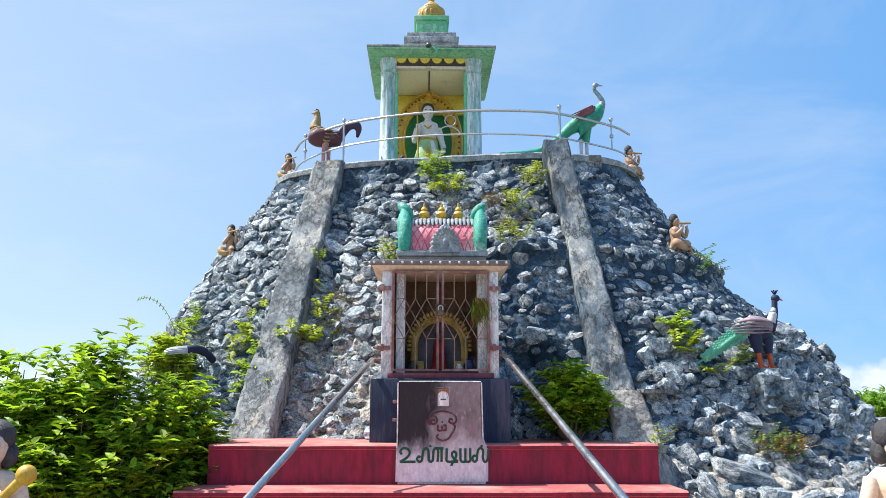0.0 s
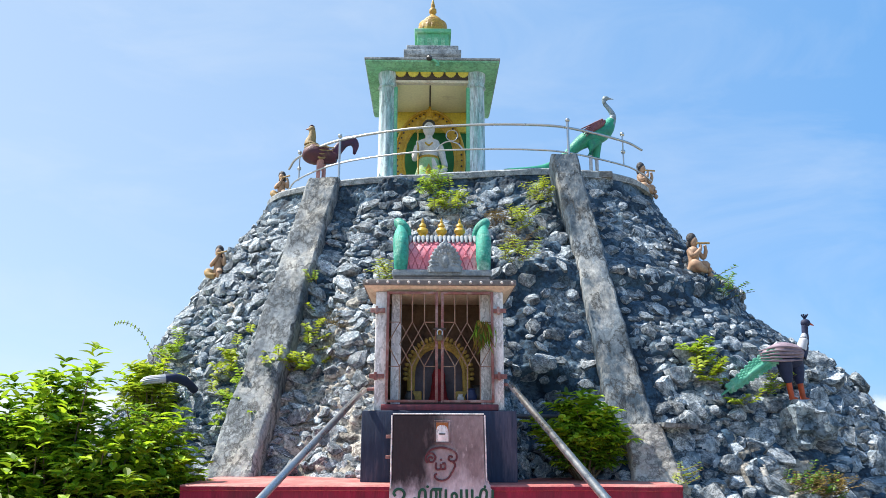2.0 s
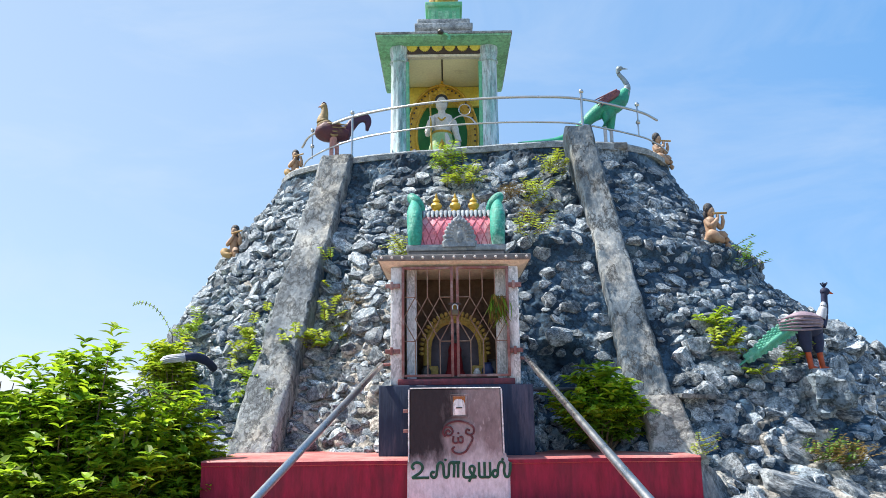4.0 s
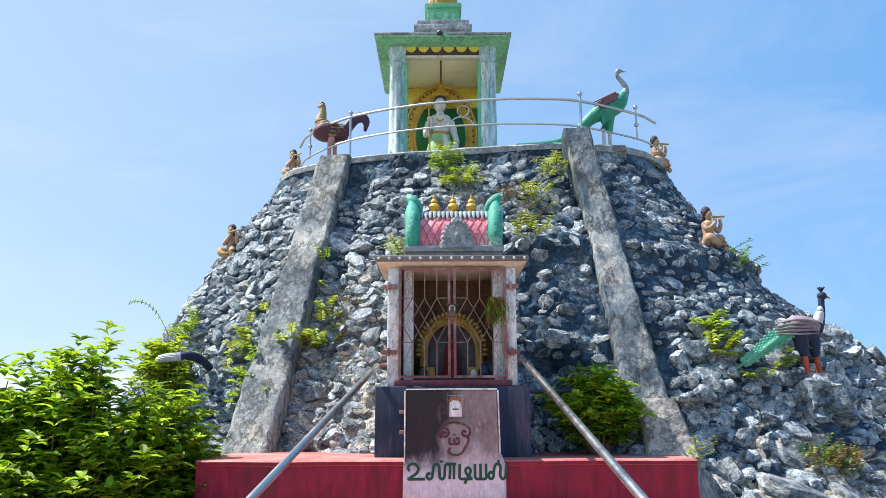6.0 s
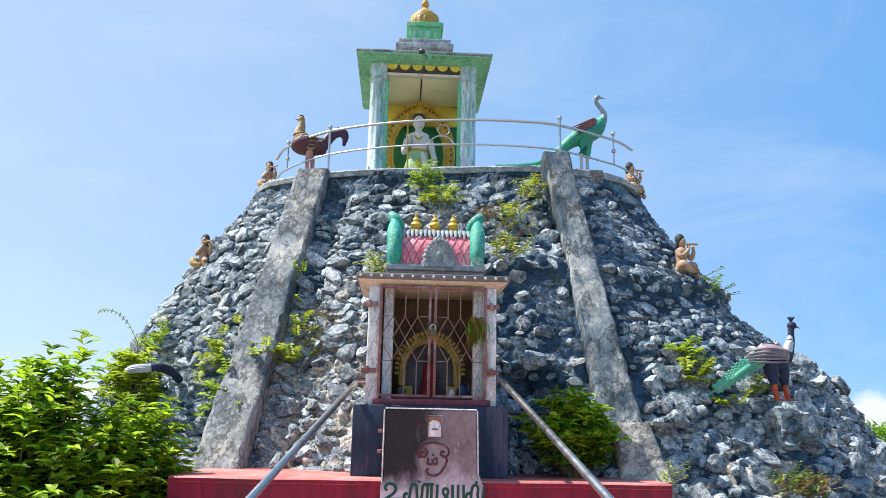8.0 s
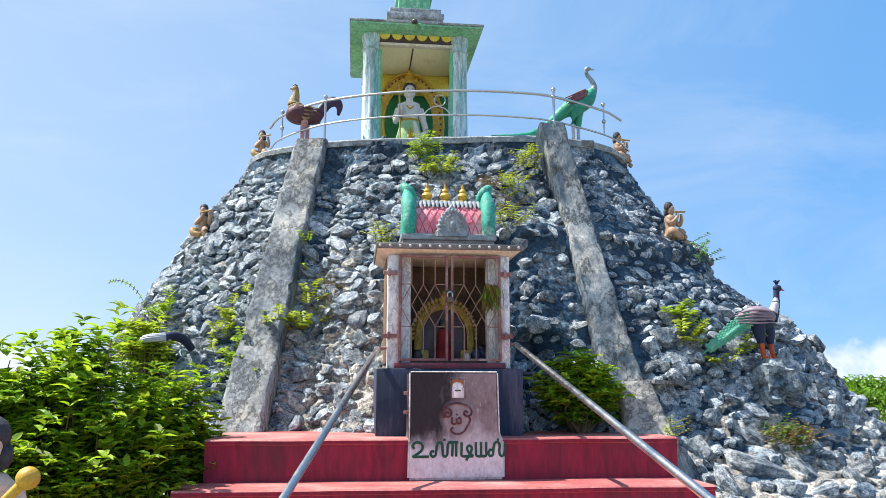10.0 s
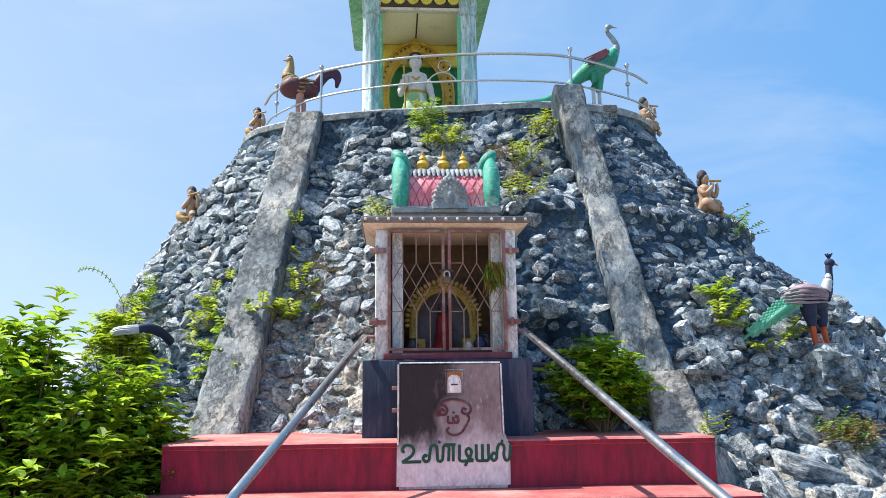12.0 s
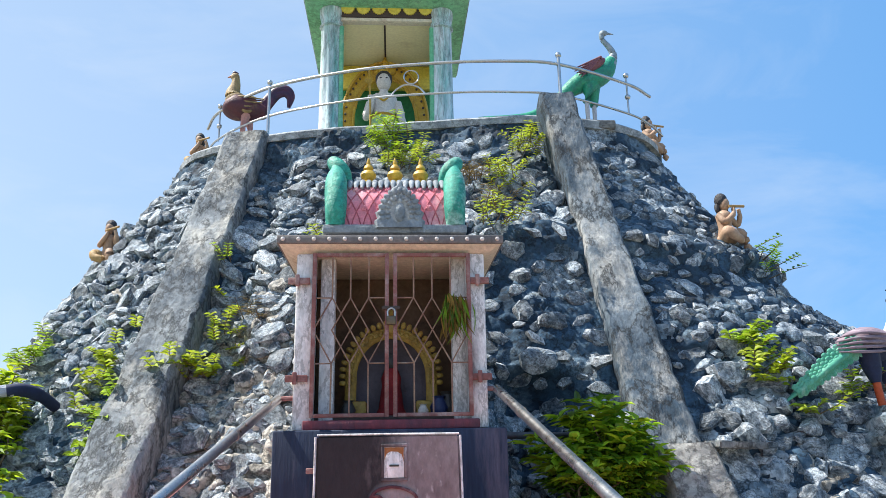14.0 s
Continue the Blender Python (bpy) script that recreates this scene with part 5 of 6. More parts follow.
# two standing figures beside the steps, seen from the chest up
def standing_figure(x, y, skin, club):
    bm = bmesh.new()
    lathe(bm, (x, y, -0.47), [(0.19, 0), (0.2, 0.12), (0.16, 0.16), (0.13, 0.4), (0.15, 0.6), (0.13, 0.72), (0.17, 0.92), (0.18, 1.0), (0.12, 1.06), (0.055, 1.08), (0.05, 1.14)], 20, mat=0)
    ball(bm, (x + 0.01, y - 0.03, 0.74), 0.092, 0.105, 0.115, 16, mat=0)
    ball(bm, (x, y + 0.02, 0.80), 0.12, 0.115, 0.12, 14, mat=1)
    for k in range(9):
        a = -0.3 + k * 0.47
        ball(bm, (x + 0.10 * math.cos(a), y + 0.03 + 0.08 * math.sin(a), 0.68 + 0.015 * (k % 2)), 0.04, 0.04, 0.07, 8, mat=1)
    for s in (-1, 1):
        hand = (x + s * 0.10, y - 0.22, 0.42) if not (club and s > 0) else (x + 0.14, y - 0.20, 0.47)
        tube(bm, curve_pts([(x + s * 0.17, y, 0.52), (x + s * 0.24, y - 0.05, 0.30), hand], 5), [0.055] * 6 + [0.045] * 5, 10, mat=0)
    if club:
        tube(bm, [(x + 0.13, y - 0.24, 0.38), (x + 0.28, y - 0.2, 0.55)], [0.022, 0.03], 10, mat=2)
        ball(bm, (x + 0.315, y - 0.19, 0.59), 0.062, seg=14, mat=2)
        ball(bm, (x + 0.12, y - 0.24, 0.37), 0.04, seg=10, mat=2)
    return finish(bm, "guardian_statue", [skin, "hair", "gold"], 60)


tagged(new("guardian_statue", standing_figure(-2.51, 4.86, "skin_pale", True)), "pale painted guardian statue holding a golden club", "statue", "guardians beside the steps")
tagged(new("guardian_statue", standing_figure(3.39, 5.0, "skin_pale", False)), "pale painted guardian statue with dark curly hair", "statue", "guardians beside the steps")

# rooster at the rim
bm = bmesh.new()
y = 10.70
body = curve_pts([(-1.47, y, 4.92), (-1.40, y, 4.875), (-1.28, y, 4.85), (-1.14, y, 4.82), (-1.02, y, 4.80)], 5)
tube(bm, body, [0.05, 0.085, 0.11, 0.128, 0.142, 0.152, 0.158, 0.162, 0.163, 0.162, 0.158, 0.152, 0.145, 0.137, 0.128, 0.12, 0.112, 0.104, 0.096, 0.088, 0.075], 16, mat=0, flat=0.9)
tube(bm, curve_pts([(-1.33, y, 4.88), (-1.395, y, 5.01), (-1.375, y, 5.13), (-1.375, y, 5.22)], 5), [0.06, 0.10, 0.112, 0.11, 0.102, 0.092, 0.083, 0.075, 0.067, 0.06, 0.055, 0.051, 0.048, 0.046, 0.044, 0.042], 14, mat=1)
ball(bm, (-1.385, y, 5.235), 0.05, 0.042, 0.048, 12, mat=1)
tube(bm, [(-1.425, y, 5.24), (-1.47, y, 5.228)], [0.02, 0.004], 8, mat=3)
tube(bm, curve_pts([(-1.42, y, 5.268), (-1.39, y, 5.292), (-1.35, y, 5.275)], 4), [0.008, 0.012, 0.014, 0.016, 0.016, 0.014, 0.012, 0.01, 0.006], 8, mat=2)
# wing: long feathers laid side by side
for k in range(7):
    q = y - 0.125 - 0.004 * (k % 2)
    tube(bm, curve_pts([(-1.36 + 0.012 * k, q + 0.02, 4.95 - 0.022 * k), (-1.22, q, 4.93 - 0.028 * k), (-1.04 - 0.012 * k, q + 0.05, 4.93 - 0.02 * k)], 5), [0.014] * 3 + [0.02] * 5 + [0.008] * 3, 6, mat=1 if k % 2 == 0 else 0)
for k, (lift, size) in enumerate(((0.0, 1.0), (0.028, 0.72), (-0.03, 0.72))):
    q = y - 0.02 * (k > 0)
    tube(bm, curve_pts([(-1.10, q, 4.78 + lift), (-1.02, q, 4.91 + lift), (-0.92, q, 5.03 + lift), (-0.815, q, 5.06 + lift), (-0.755 + 0.5 * lift, q, 4.985 + 0.5 * lift), (-0.77 + 0.5 * lift, q, 4.86)], 5),
         [size * (0.082 - 0.03 * i / 25 - 0.042 * max(0, i / 25 - 0.72) / 0.28) for i in range(26)], 12, mat=2, flat=0.55, up=(0, 1, 0))
for s in (-1, 1):
    tube(bm, [(-1.23 + 0.03 * s, y + 0.05 * s, 4.26), (-1.23 + 0.03 * s, y + 0.05 * s, 4.62), (-1.23, y + 0.05 * s, 4.76)], [0.028, 0.03, 0.06], 10, mat=3)
tagged(new("rooster_statue", finish(bm, "rooster_statue", ["rooster_brown", "rooster_gold", "rooster_tail", "pink_leg"], 60)), "painted brown and gold rooster statue with dark tail", "statue")

# peacock at the rim, long tail along the coping
bm = bmesh.new()
tube(bm, curve_pts([(1.24, 9.66, 4.29), (1.52, 9.70, 4.30), (1.80, 9.75, 4.36), (2.05, 9.80, 4.53), (2.25, 9.83, 4.72), (2.44, 9.85, 4.83), (2.60, 9.86, 4.93), (2.69, 9.86, 5.06)], 4),
     [0.012, 0.024, 0.032, 0.038, 0.042, 0.045, 0.048, 0.05, 0.052, 0.054, 0.058, 0.058, 0.06, 0.065, 0.072, 0.08, 0.09, 0.10, 0.11, 0.12, 0.127, 0.13, 0.128, 0.122, 0.113, 0.10, 0.085, 0.07, 0.06], 14, mat=0)
tube(bm, curve_pts([(2.66, 9.86, 5.0), (2.71, 9.86, 5.11), (2.67, 9.86, 5.21), (2.61, 9.86, 5.29), (2.605, 9.86, 5.36), (2.66, 9.86, 5.375)], 5),
     [0.075, 0.07, 0.062, 0.055, 0.048, 0.043, 0.04, 0.037, 0.035, 0.033, 0.031, 0.03, 0.029, 0.028, 0.028, 0.028, 0.028, 0.028, 0.029, 0.031, 0.034, 0.036, 0.036, 0.033, 0.028, 0.02], 10, mat=2)
tube(bm, [(2.66, 9.86, 5.37), (2.73, 9.86, 5.36)], [0.016, 0.004], 6, mat=2)
ball(bm, (2.44, 9.73, 4.92), 0.165, 0.045, 0.058, 12, mat=1, turn=Matrix.Rotation(radians(-30), 4, "Y"))
for k in range(5):
    tube(bm, [(2.53 - 0.02 * k, 9.69, 5.00 - 0.025 * k), (2.22 + 0.02 * k, 9.68, 4.85 - 0.022 * k)], [0.016, 0.006], 6, mat=1)
for s in (-1, 1):
    tube(bm, [(2.42 + 0.05 * s, 9.82 + 0.05 * s, 4.28), (2.42 + 0.05 * s, 9.82 + 0.05 * s, 4.55)], [0.022, 0.024], 8, mat=3)
    tube(bm, [(2.42 + 0.05 * s, 9.82 + 0.05 * s, 4.53), (2.43 + 0.04 * s, 9.84 + 0.05 * s, 4.68), (2.46, 9.85, 4.80)], [0.04, 0.07, 0.10], 10, mat=0)
tagged(new("peacock_statue", finish(bm, "peacock_statue", ["pea_green", "pea_wing", "grey_neck", "pale_neck"], 60)), "green peacock statue with long trailing tail on the coping", "statue", "peacock statues")
bm = bmesh.new()
box(bm, 2.2, 2.62, 9.66, 9.98, 4.2, 4.29, 0.015)
part("pedestal", bm, "cement_dark", mound)

# peacock standing on the rubble slope
bm = bmesh.new()
y = 8.05
tube(bm, curve_pts([(3.62, y, 1.78), (3.70, y, 1.81), (3.81, y, 1.84), (3.93, y, 1.83), (4.02, y, 1.80)], 5),
     [0.05, 0.062, 0.07, 0.078, 0.086, 0.092, 0.097, 0.10, 0.104, 0.107, 0.11, 0.112, 0.112, 0.11, 0.107, 0.103, 0.098, 0.092, 0.085, 0.07, 0.05], 16, mat=0, flat=0.85)
for k in range(5):
    tube(bm, curve_pts([(3.55, y - 0.075 - 0.012 * k, 1.84 - 0.025 * k), (3.75, y - 0.112 - 0.006 * k, 1.88 - 0.035 * k), (3.97, y - 0.10, 1.87 - 0.03 * k)], 6), [0.006] * 3 + [0.012] * 7 + [0.006] * 3, 6, mat=0)
ball(bm, (3.87, y, 1.76), 0.15, 0.09, 0.085, 14, mat=1)
tube(bm, curve_pts([(3.99, y, 1.80), (4.04, y, 1.88), (4.065, y, 1.97), (4.07, y, 2.04), (4.075, y, 2.11)], 5), [0.07, 0.066, 0.062, 0.057, 0.052, 0.047, 0.043, 0.04, 0.038, 0.036, 0.035, 0.034, 0.033, 0.032, 0.031, 0.031, 0.031, 0.031, 0.031, 0.031, 0.031], 12, mat=1)
tube(bm, curve_pts([(3.995, y - 0.035, 1.86), (4.03, y - 0.03, 1.95), (4.05, y - 0.02, 2.02)], 5), [0.05, 0.05, 0.048, 0.046, 0.044, 0.042, 0.038, 0.034, 0.03, 0.026, 0.02], 10, mat=2)
ball(bm, (4.085, y, 2.13), 0.048, 0.04, 0.042, 12, mat=1)
tube(bm, [(4.12, y, 2.125), (4.165, y, 2.105)], [0.016, 0.004], 8, mat=3)
for k in range(4):
    tube(bm, [(4.08, y, 2.16), (4.05 + 0.022 * k, y, 2.215 + 0.006 * (k % 2))], [0.003, 0.009], 5, mat=1)
for s, x in ((-1, 3.82), (1, 3.98)):
    tube(bm, [(x - 0.02, y + 0.05 * s, 1.75), (x, y + 0.05 * s, 1.62), (x + 0.01, y + 0.05 * s, 1.53)], [0.08, 0.062, 0.035], 10, mat=1)
    tube(bm, [(x + 0.01, y + 0.05 * s, 1.54), (x + 0.03, y + 0.05 * s, 1.37)], [0.028, 0.026], 10, mat=3)
    tube(bm, [(x + 0.03, y + 0.05 * s, 1.378), (x + 0.07, y - 0.03 + 0.05 * s, 1.368)], [0.026, 0.018], 8, mat=3)
# scaled tail, falling away
tail = curve_pts([(3.76, y - 0.03, 1.81), (3.56, y - 0.05, 1.70), (3.37, y - 0.07, 1.57), (3.12, y - 0.11, 1.40)], 8)
tube(bm, tail, [0.062 + 0.026 * math.sin(math.pi * k / 24) - 0.050 * max(0, k / 24 - 0.5) / 0.5 for k in range(25)], 12, mat=4, flat=0.5)
for k in range(1, 22):
    d = (tail[k + 1] - tail[k - 1]).normalized()
    side = Vector((d.z, 0, -d.x))
    for j in range(-2, 3):
        q = tail[k] + side * (0.031 * j + 0.0155 * (k % 2)) * (1 - 1.1 * max(0, k / 24 - 0.45)) + Vector((0, -0.066 + 0.012 * abs(j) + 0.06 * max(0, k / 24 - 0.5), 0))
        ball(bm, q, 0.026, 0.006, 0.020, 7, mat=4, turn=Matrix.Rotation(math.atan2(-d.z, d.x), 4, "Y"))
tagged(new("peacock_statue", finish(bm, "peacock_statue", ["mauve", "navy", "pale_neck", "orange_leg", "scale_green"], 60)), "dark blue peacock statue with scaly green tail on the rocks", "statue", "peacock statues")
bm = bmesh.new()
ball(bm, (3.93, 8.22, 1.12), 0.36, 0.42, 0.40, 48)
for v in bm.verts:
    v.co += (v.co - Vector((3.93, 8.22, 1.12))) * (0.3 * noise.noise(v.co * 5) + 0.22 * noise.noise(v.co * 13))
    v.co.z = min(v.co.z, 1.364 + 0.006 * noise.noise(v.co * 9))
part("pedestal", bm, "mortar_pale", mound, "grey cement pedestal")

# half-hidden third bird: grey neck among the rocks
bm = bmesh.new()
neck = curve_pts([(-2.70, 8.62, 1.555), (-2.62, 8.60, 1.575), (-2.52, 8.60, 1.585), (-2.42, 8.64, 1.60)], 6)
tube(bm, neck, [0.034 + 0.012 * k / 18 for k in range(19)], 14)
for k in range(7):
    a = math.pi * (0.75 + 0.14 * k)
    tube(bm, [q + Vector((0, 0.040 * math.cos(a), 0.040 * math.sin(a) * -1)) for q in neck[1:]], 0.008, 5)
tube(bm, curve_pts([(-2.46, 8.62, 1.595), (-2.40, 8.65, 1.605), (-2.34, 8.74, 1.595), (-2.30, 8.88, 1.56), (-2.28, 9.05, 1.50)], 5), [0.046] * 6 + [0.05] * 8 + [0.044] * 7, 14, mat=1)
tagged(new("bird_statue", finish(bm, "bird_statue", ["pale_neck", "navy"], 60)), "toppled dark blue bird statue with pale ridged neck", "statue")

# ---- plants ----
def whorl(lv, p, d, n, length, width, r, spread=0.9):
    for k in range(n):
        a = 2 * math.pi * k / n + r.random()
        s = Vector((math.cos(a), math.sin(a), 0))
        lv.add(p, s * spread + d * r.uniform(0.1, 0.7), (0, 0, 1), length * r.uniform(0.7, 1.2), width * r.uniform(0.8, 1.2), 0.2, r.uniform(0.1, 0.4))


def bush(name, x, y, z, rx, ry, h, stems, length, width, label, mats=("leaf", "leaf_dark"), seed=1, per=7, shoots=5, low=2):
    """Stems from one base, forking to leafy shoots that fill a dome."""
    r = random.Random(seed)
    t = thing(name, x, y, z, label, "bush")
    la, lb = Leaves(), Leaves()
    wood = bmesh.new()
    for i in range(stems):
        a, q = r.random() * 6.283, r.random() ** 0.5
        top = Vector((x + rx * q * math.cos(a), y + ry * q * math.sin(a), z + h * (1 - 0.55 * q * q) * r.uniform(0.72, 1.08)))
        base = Vector((x + 0.25 * rx * q * math.cos(a), y + 0.25 * ry * q * math.sin(a), z))
        mid = base.lerp(top, 0.55) + Vector((r.gauss(0, 0.05), r.gauss(0, 0.05), 0.05))
        line = curve_pts([base, mid, top], 5)
        tube(wood, line, [0.012 - 0.008 * k / 10 for k in range(11)], 5)
        for s in range(shoots):
            p0 = line[r.randint(low, 10)]
            d = Vector((r.gauss(0, 0.7), r.gauss(0, 0.7), r.uniform(0.15, 1.1))).normalized()
            ln = r.uniform(0.12, 0.30)
            for k in range(per):
                p = p0 + d * ln * (k + 1) / per
                # upper leaves lighter, lower ones darker: sun and shade put into the leaf colour
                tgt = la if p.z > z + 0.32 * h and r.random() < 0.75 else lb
                for sgn in (-1, 1):
                    sd = d.cross(Vector((0, 0, 1)))
                    sd = sd.normalized() if sd.length > 0.1 else Vector((1, 0, 0))
                    tw = sd * sgn * math.cos(k * 1.6) + Vector((0, 0, 1)).cross(sd) * sgn * math.sin(k * 1.6)
                    tgt.add(p, tw * 0.9 + d * 0.55 + Vector((0, 0, 0.15)), (0, 0, 1), length * r.uniform(0.6, 1.15), width * r.uniform(0.7, 1.15), 0.22, r.uniform(0.1, 0.45))
            whorl(la if r.random() < 0.7 else lb, p0 + d * ln, d, 4, length * 0.8, width * 0.8, r)
    tagged(part("stem", wood, "twig", t), kind="stuff")
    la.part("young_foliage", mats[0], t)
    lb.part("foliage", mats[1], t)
    return t


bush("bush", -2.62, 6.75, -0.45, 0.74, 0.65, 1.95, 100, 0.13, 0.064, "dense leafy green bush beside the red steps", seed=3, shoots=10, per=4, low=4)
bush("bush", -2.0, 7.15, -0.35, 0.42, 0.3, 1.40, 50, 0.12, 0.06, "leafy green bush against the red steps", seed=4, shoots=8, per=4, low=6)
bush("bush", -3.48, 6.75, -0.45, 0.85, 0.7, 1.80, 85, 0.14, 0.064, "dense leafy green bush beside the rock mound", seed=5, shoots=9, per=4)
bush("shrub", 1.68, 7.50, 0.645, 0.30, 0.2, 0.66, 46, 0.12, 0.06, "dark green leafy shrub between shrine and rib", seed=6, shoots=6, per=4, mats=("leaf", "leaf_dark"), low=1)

edge = mound_y(-2.72, 0.9)
bush("shrub", edge.x, edge.y, 0.9, 0.26, 0.25, 1.08, 20, 0.13, 0.055, "bright leafy green shrub on the mound edge", seed=9, shoots=5, per=4, mats=("leaf_yellow", "leaf"))


def weed(x, z, w, h, n, length, width, label, mat="leaf_yellow", seed=1, feather=False, lift=0.16):
    """A clump that grows out of the mound's face."""
    r = random.Random(seed)
    c = mound_y(x, z)
    t = thing("weed", c.x, c.y, c.z, label, "plant", "weeds growing on the mound")
    lv = Leaves()
    wood = bmesh.new()
    for i in range(n):
        gx, gz = x + r.gauss(0, w * 0.45), z + r.gauss(0, h * 0.45)
        p0 = mound_y(gx, max(gz, 0.0)) + Vector((0, -lift * r.random(), 0))
        d = Vector((r.gauss(0, 0.6), -0.7, r.uniform(0.1, 0.9))).normalized()
        ln = r.uniform(0.13, 0.30)
        p1 = p0 + d * ln + Vector((0, 0, -0.1 * ln))
        tube(wood, [p0 + Vector((0, 0.2, 0)), p0 + d * ln * 0.5, p1], [0.005, 0.004, 0.002], 4)
        m = 9 if feather else 5
        sd = d.cross(Vector((0, 0, 1))).normalized()
        for k in range(m):
            q = p0 + d * ln * (0.25 + 0.75 * k / m)
            for sg in (-1, 1):
                lv.add(q, sd * sg + d * (0.3 if feather else 0.6) + Vector((0, 0, r.uniform(-0.2, 0.3))), (0, -0.5, 1), length * r.uniform(0.6, 1.1), width * r.uniform(0.7, 1.1))
    tagged(part("stem", wood, "twig", t), kind="stuff")
    lv.part("foliage", mat, t)
    return t


weed(0.38, 3.93, 0.15, 0.18, 20, 0.085, 0.024, "feathery yellow-green weed growing below the coping", "leaf", 11, True)
weed(0.50, 3.68, 0.24, 0.09, 16, 0.07, 0.02, "feathery yellow-green weed growing among the rocks", "leaf_yellow", 12, True)
weed(1.62, 3.80, 0.13, 0.18, 18, 0.07, 0.024, "bright green weed growing among the rocks", "leaf_yellow", 13)
weed(1.36, 3.40, 0.18, 0.2, 18, 0.065, 0.022, "yellow-green weed growing among the rocks", "leaf_yellow", 14)
weed(1.22, 2.90, 0.17, 0.10, 14, 0.07, 0.02, "yellow-green weed growing among the rocks", "leaf_yellow", 15)
weed(-0.20, 2.72, 0.12, 0.18, 14, 0.065, 0.022, "yellow-green weed beside the shrine roof", "leaf_yellow", 16)
weed(3.02, 1.62, 0.14, 0.18, 16, 0.075, 0.052, "yellow-green creeper on the rocks", "leaf_yellow", 17)
weed(2.95, 1.82, 0.16, 0.10, 11, 0.075, 0.05, "green creeper on the rocks", "leaf", 18)
weed(3.72, 1.45, 0.06, 0.08, 7, 0.07, 0.03, "green creeper below the peacock statue", "leaf", 19)
weed(3.30, 1.30, 0.06, 0.05, 4, 0.08, 0.04, "small bright green weed on the rocks", "leaf_yellow", 20)
weed(3.78, 0.55, 0.30, 0.10, 34, 0.045, 0.02, "low olive-green herb patch on the rubble", "leaf_dry", 21)
weed(3.70, 0.56, 0.30, 0.10, 30, 0.045, 0.02, "low olive-green herb patch on the rubble", "leaf_dark", 22)
weed(3.74, 2.72, 0.05, 0.16, 9, 0.07, 0.03, "green weed on the mound edge", "leaf_dark", 23)
weed(-1.88, 1.75, 0.17, 0.42, 16, 0.07, 0.052, "dry yellow-green vine on the rocks", "leaf_yellow", 24)
weed(-1.22, 1.72, 0.34, 0.12, 22, 0.072, 0.058, "yellow-green vine across the cement rib", "leaf_yellow", 25)
weed(-1.70, 1.32, 0.22, 0.34, 24, 0.07, 0.055, "yellow-green vine across the cement rib", "leaf", 26)
weed(-1.00, 2.10, 0.06, 0.26, 10, 0.06, 0.045, "thin green vine beside the cement rib", "leaf_yellow", 27)
weed(-1.05, 2.75, 0.03, 0.12, 4, 0.05, 0.024, "small green weed beside the cement rib", "leaf", 28)
weed(-2.75, 1.95, 0.12, 0.14, 14, 0.085, 0.036, "leafy green shoots on the mound edge", "leaf", 29)
weed(2.50, 0.66, 0.05, 0.16, 8, 0.04, 0.018, "small dry weed beside the red step", "leaf_yellow", 30)

weed(1.12, 3.45, 0.14, 0.10, 12, 0.13, 0.006, "dry brown stalks among the rocks", "leaf_dry", 31)
weed(1.30, 3.10, 0.20, 0.14, 8, 0.12, 0.006, "dry brown stalks among the rocks", "leaf_dry", 32)
weed(-0.75, 2.15, 0.10, 0.10, 6, 0.10, 0.007, "dry brown stalks among the rocks", "leaf_dry", 33)
tendril = thing("tendril", -2.9, 8.9, 1.9, "thin leafy tendril rising over the mound edge", "plant")
bm = bmesh.new()
line = curve_pts([(-2.72, 8.95, 1.85), (-2.82, 8.92, 2.05), (-2.93, 8.9, 2.17), (-3.05, 8.88, 2.22), (-3.14, 8.87, 2.20)], 6)
tube(bm, line, 0.0028, 5)
part("stem", bm, "twig", tendril)
lv = Leaves()
for k in range(2, len(line), 2):
    for s in (-1, 1):
        lv.add(line[k], (0.2 * s, -0.4, 0.6 * s), (0, -1, 0.3), 0.03, 0.017)
lv.part("foliage", "leaf", tendril)

# flowers on the rubble
flowers = thing("flower_weed", 3.05, 6.3, -0.2, "low green weed with pink flowers beside the steps", "plant")
lv = Leaves()
for i in range(60):
    lv.add((3.05 + rng.gauss(0, 0.13), 6.3 + rng.gauss(0, 0.1), 0.0 + rng.random() * 0.12), rand_dir(up=0.5), (0, 0, 1), 0.06, 0.025)
lv.part("foliage", "leaf_dark", flowers)
for i in range(4):
    bm = bmesh.new()
    c = Vector((3.02 + rng.gauss(0, 0.09), 6.26 + rng.gauss(0, 0.05), 0.14 + 0.05 * rng.random()))
    for k in range(5):
        a = 2 * math.pi * k / 5
        ball(bm, c + Vector((0.013 * math.cos(a), 0, 0.013 * math.sin(a))), 0.011, 0.006, 0.011, 6)
    part("blossom", bm, "flower", flowers)


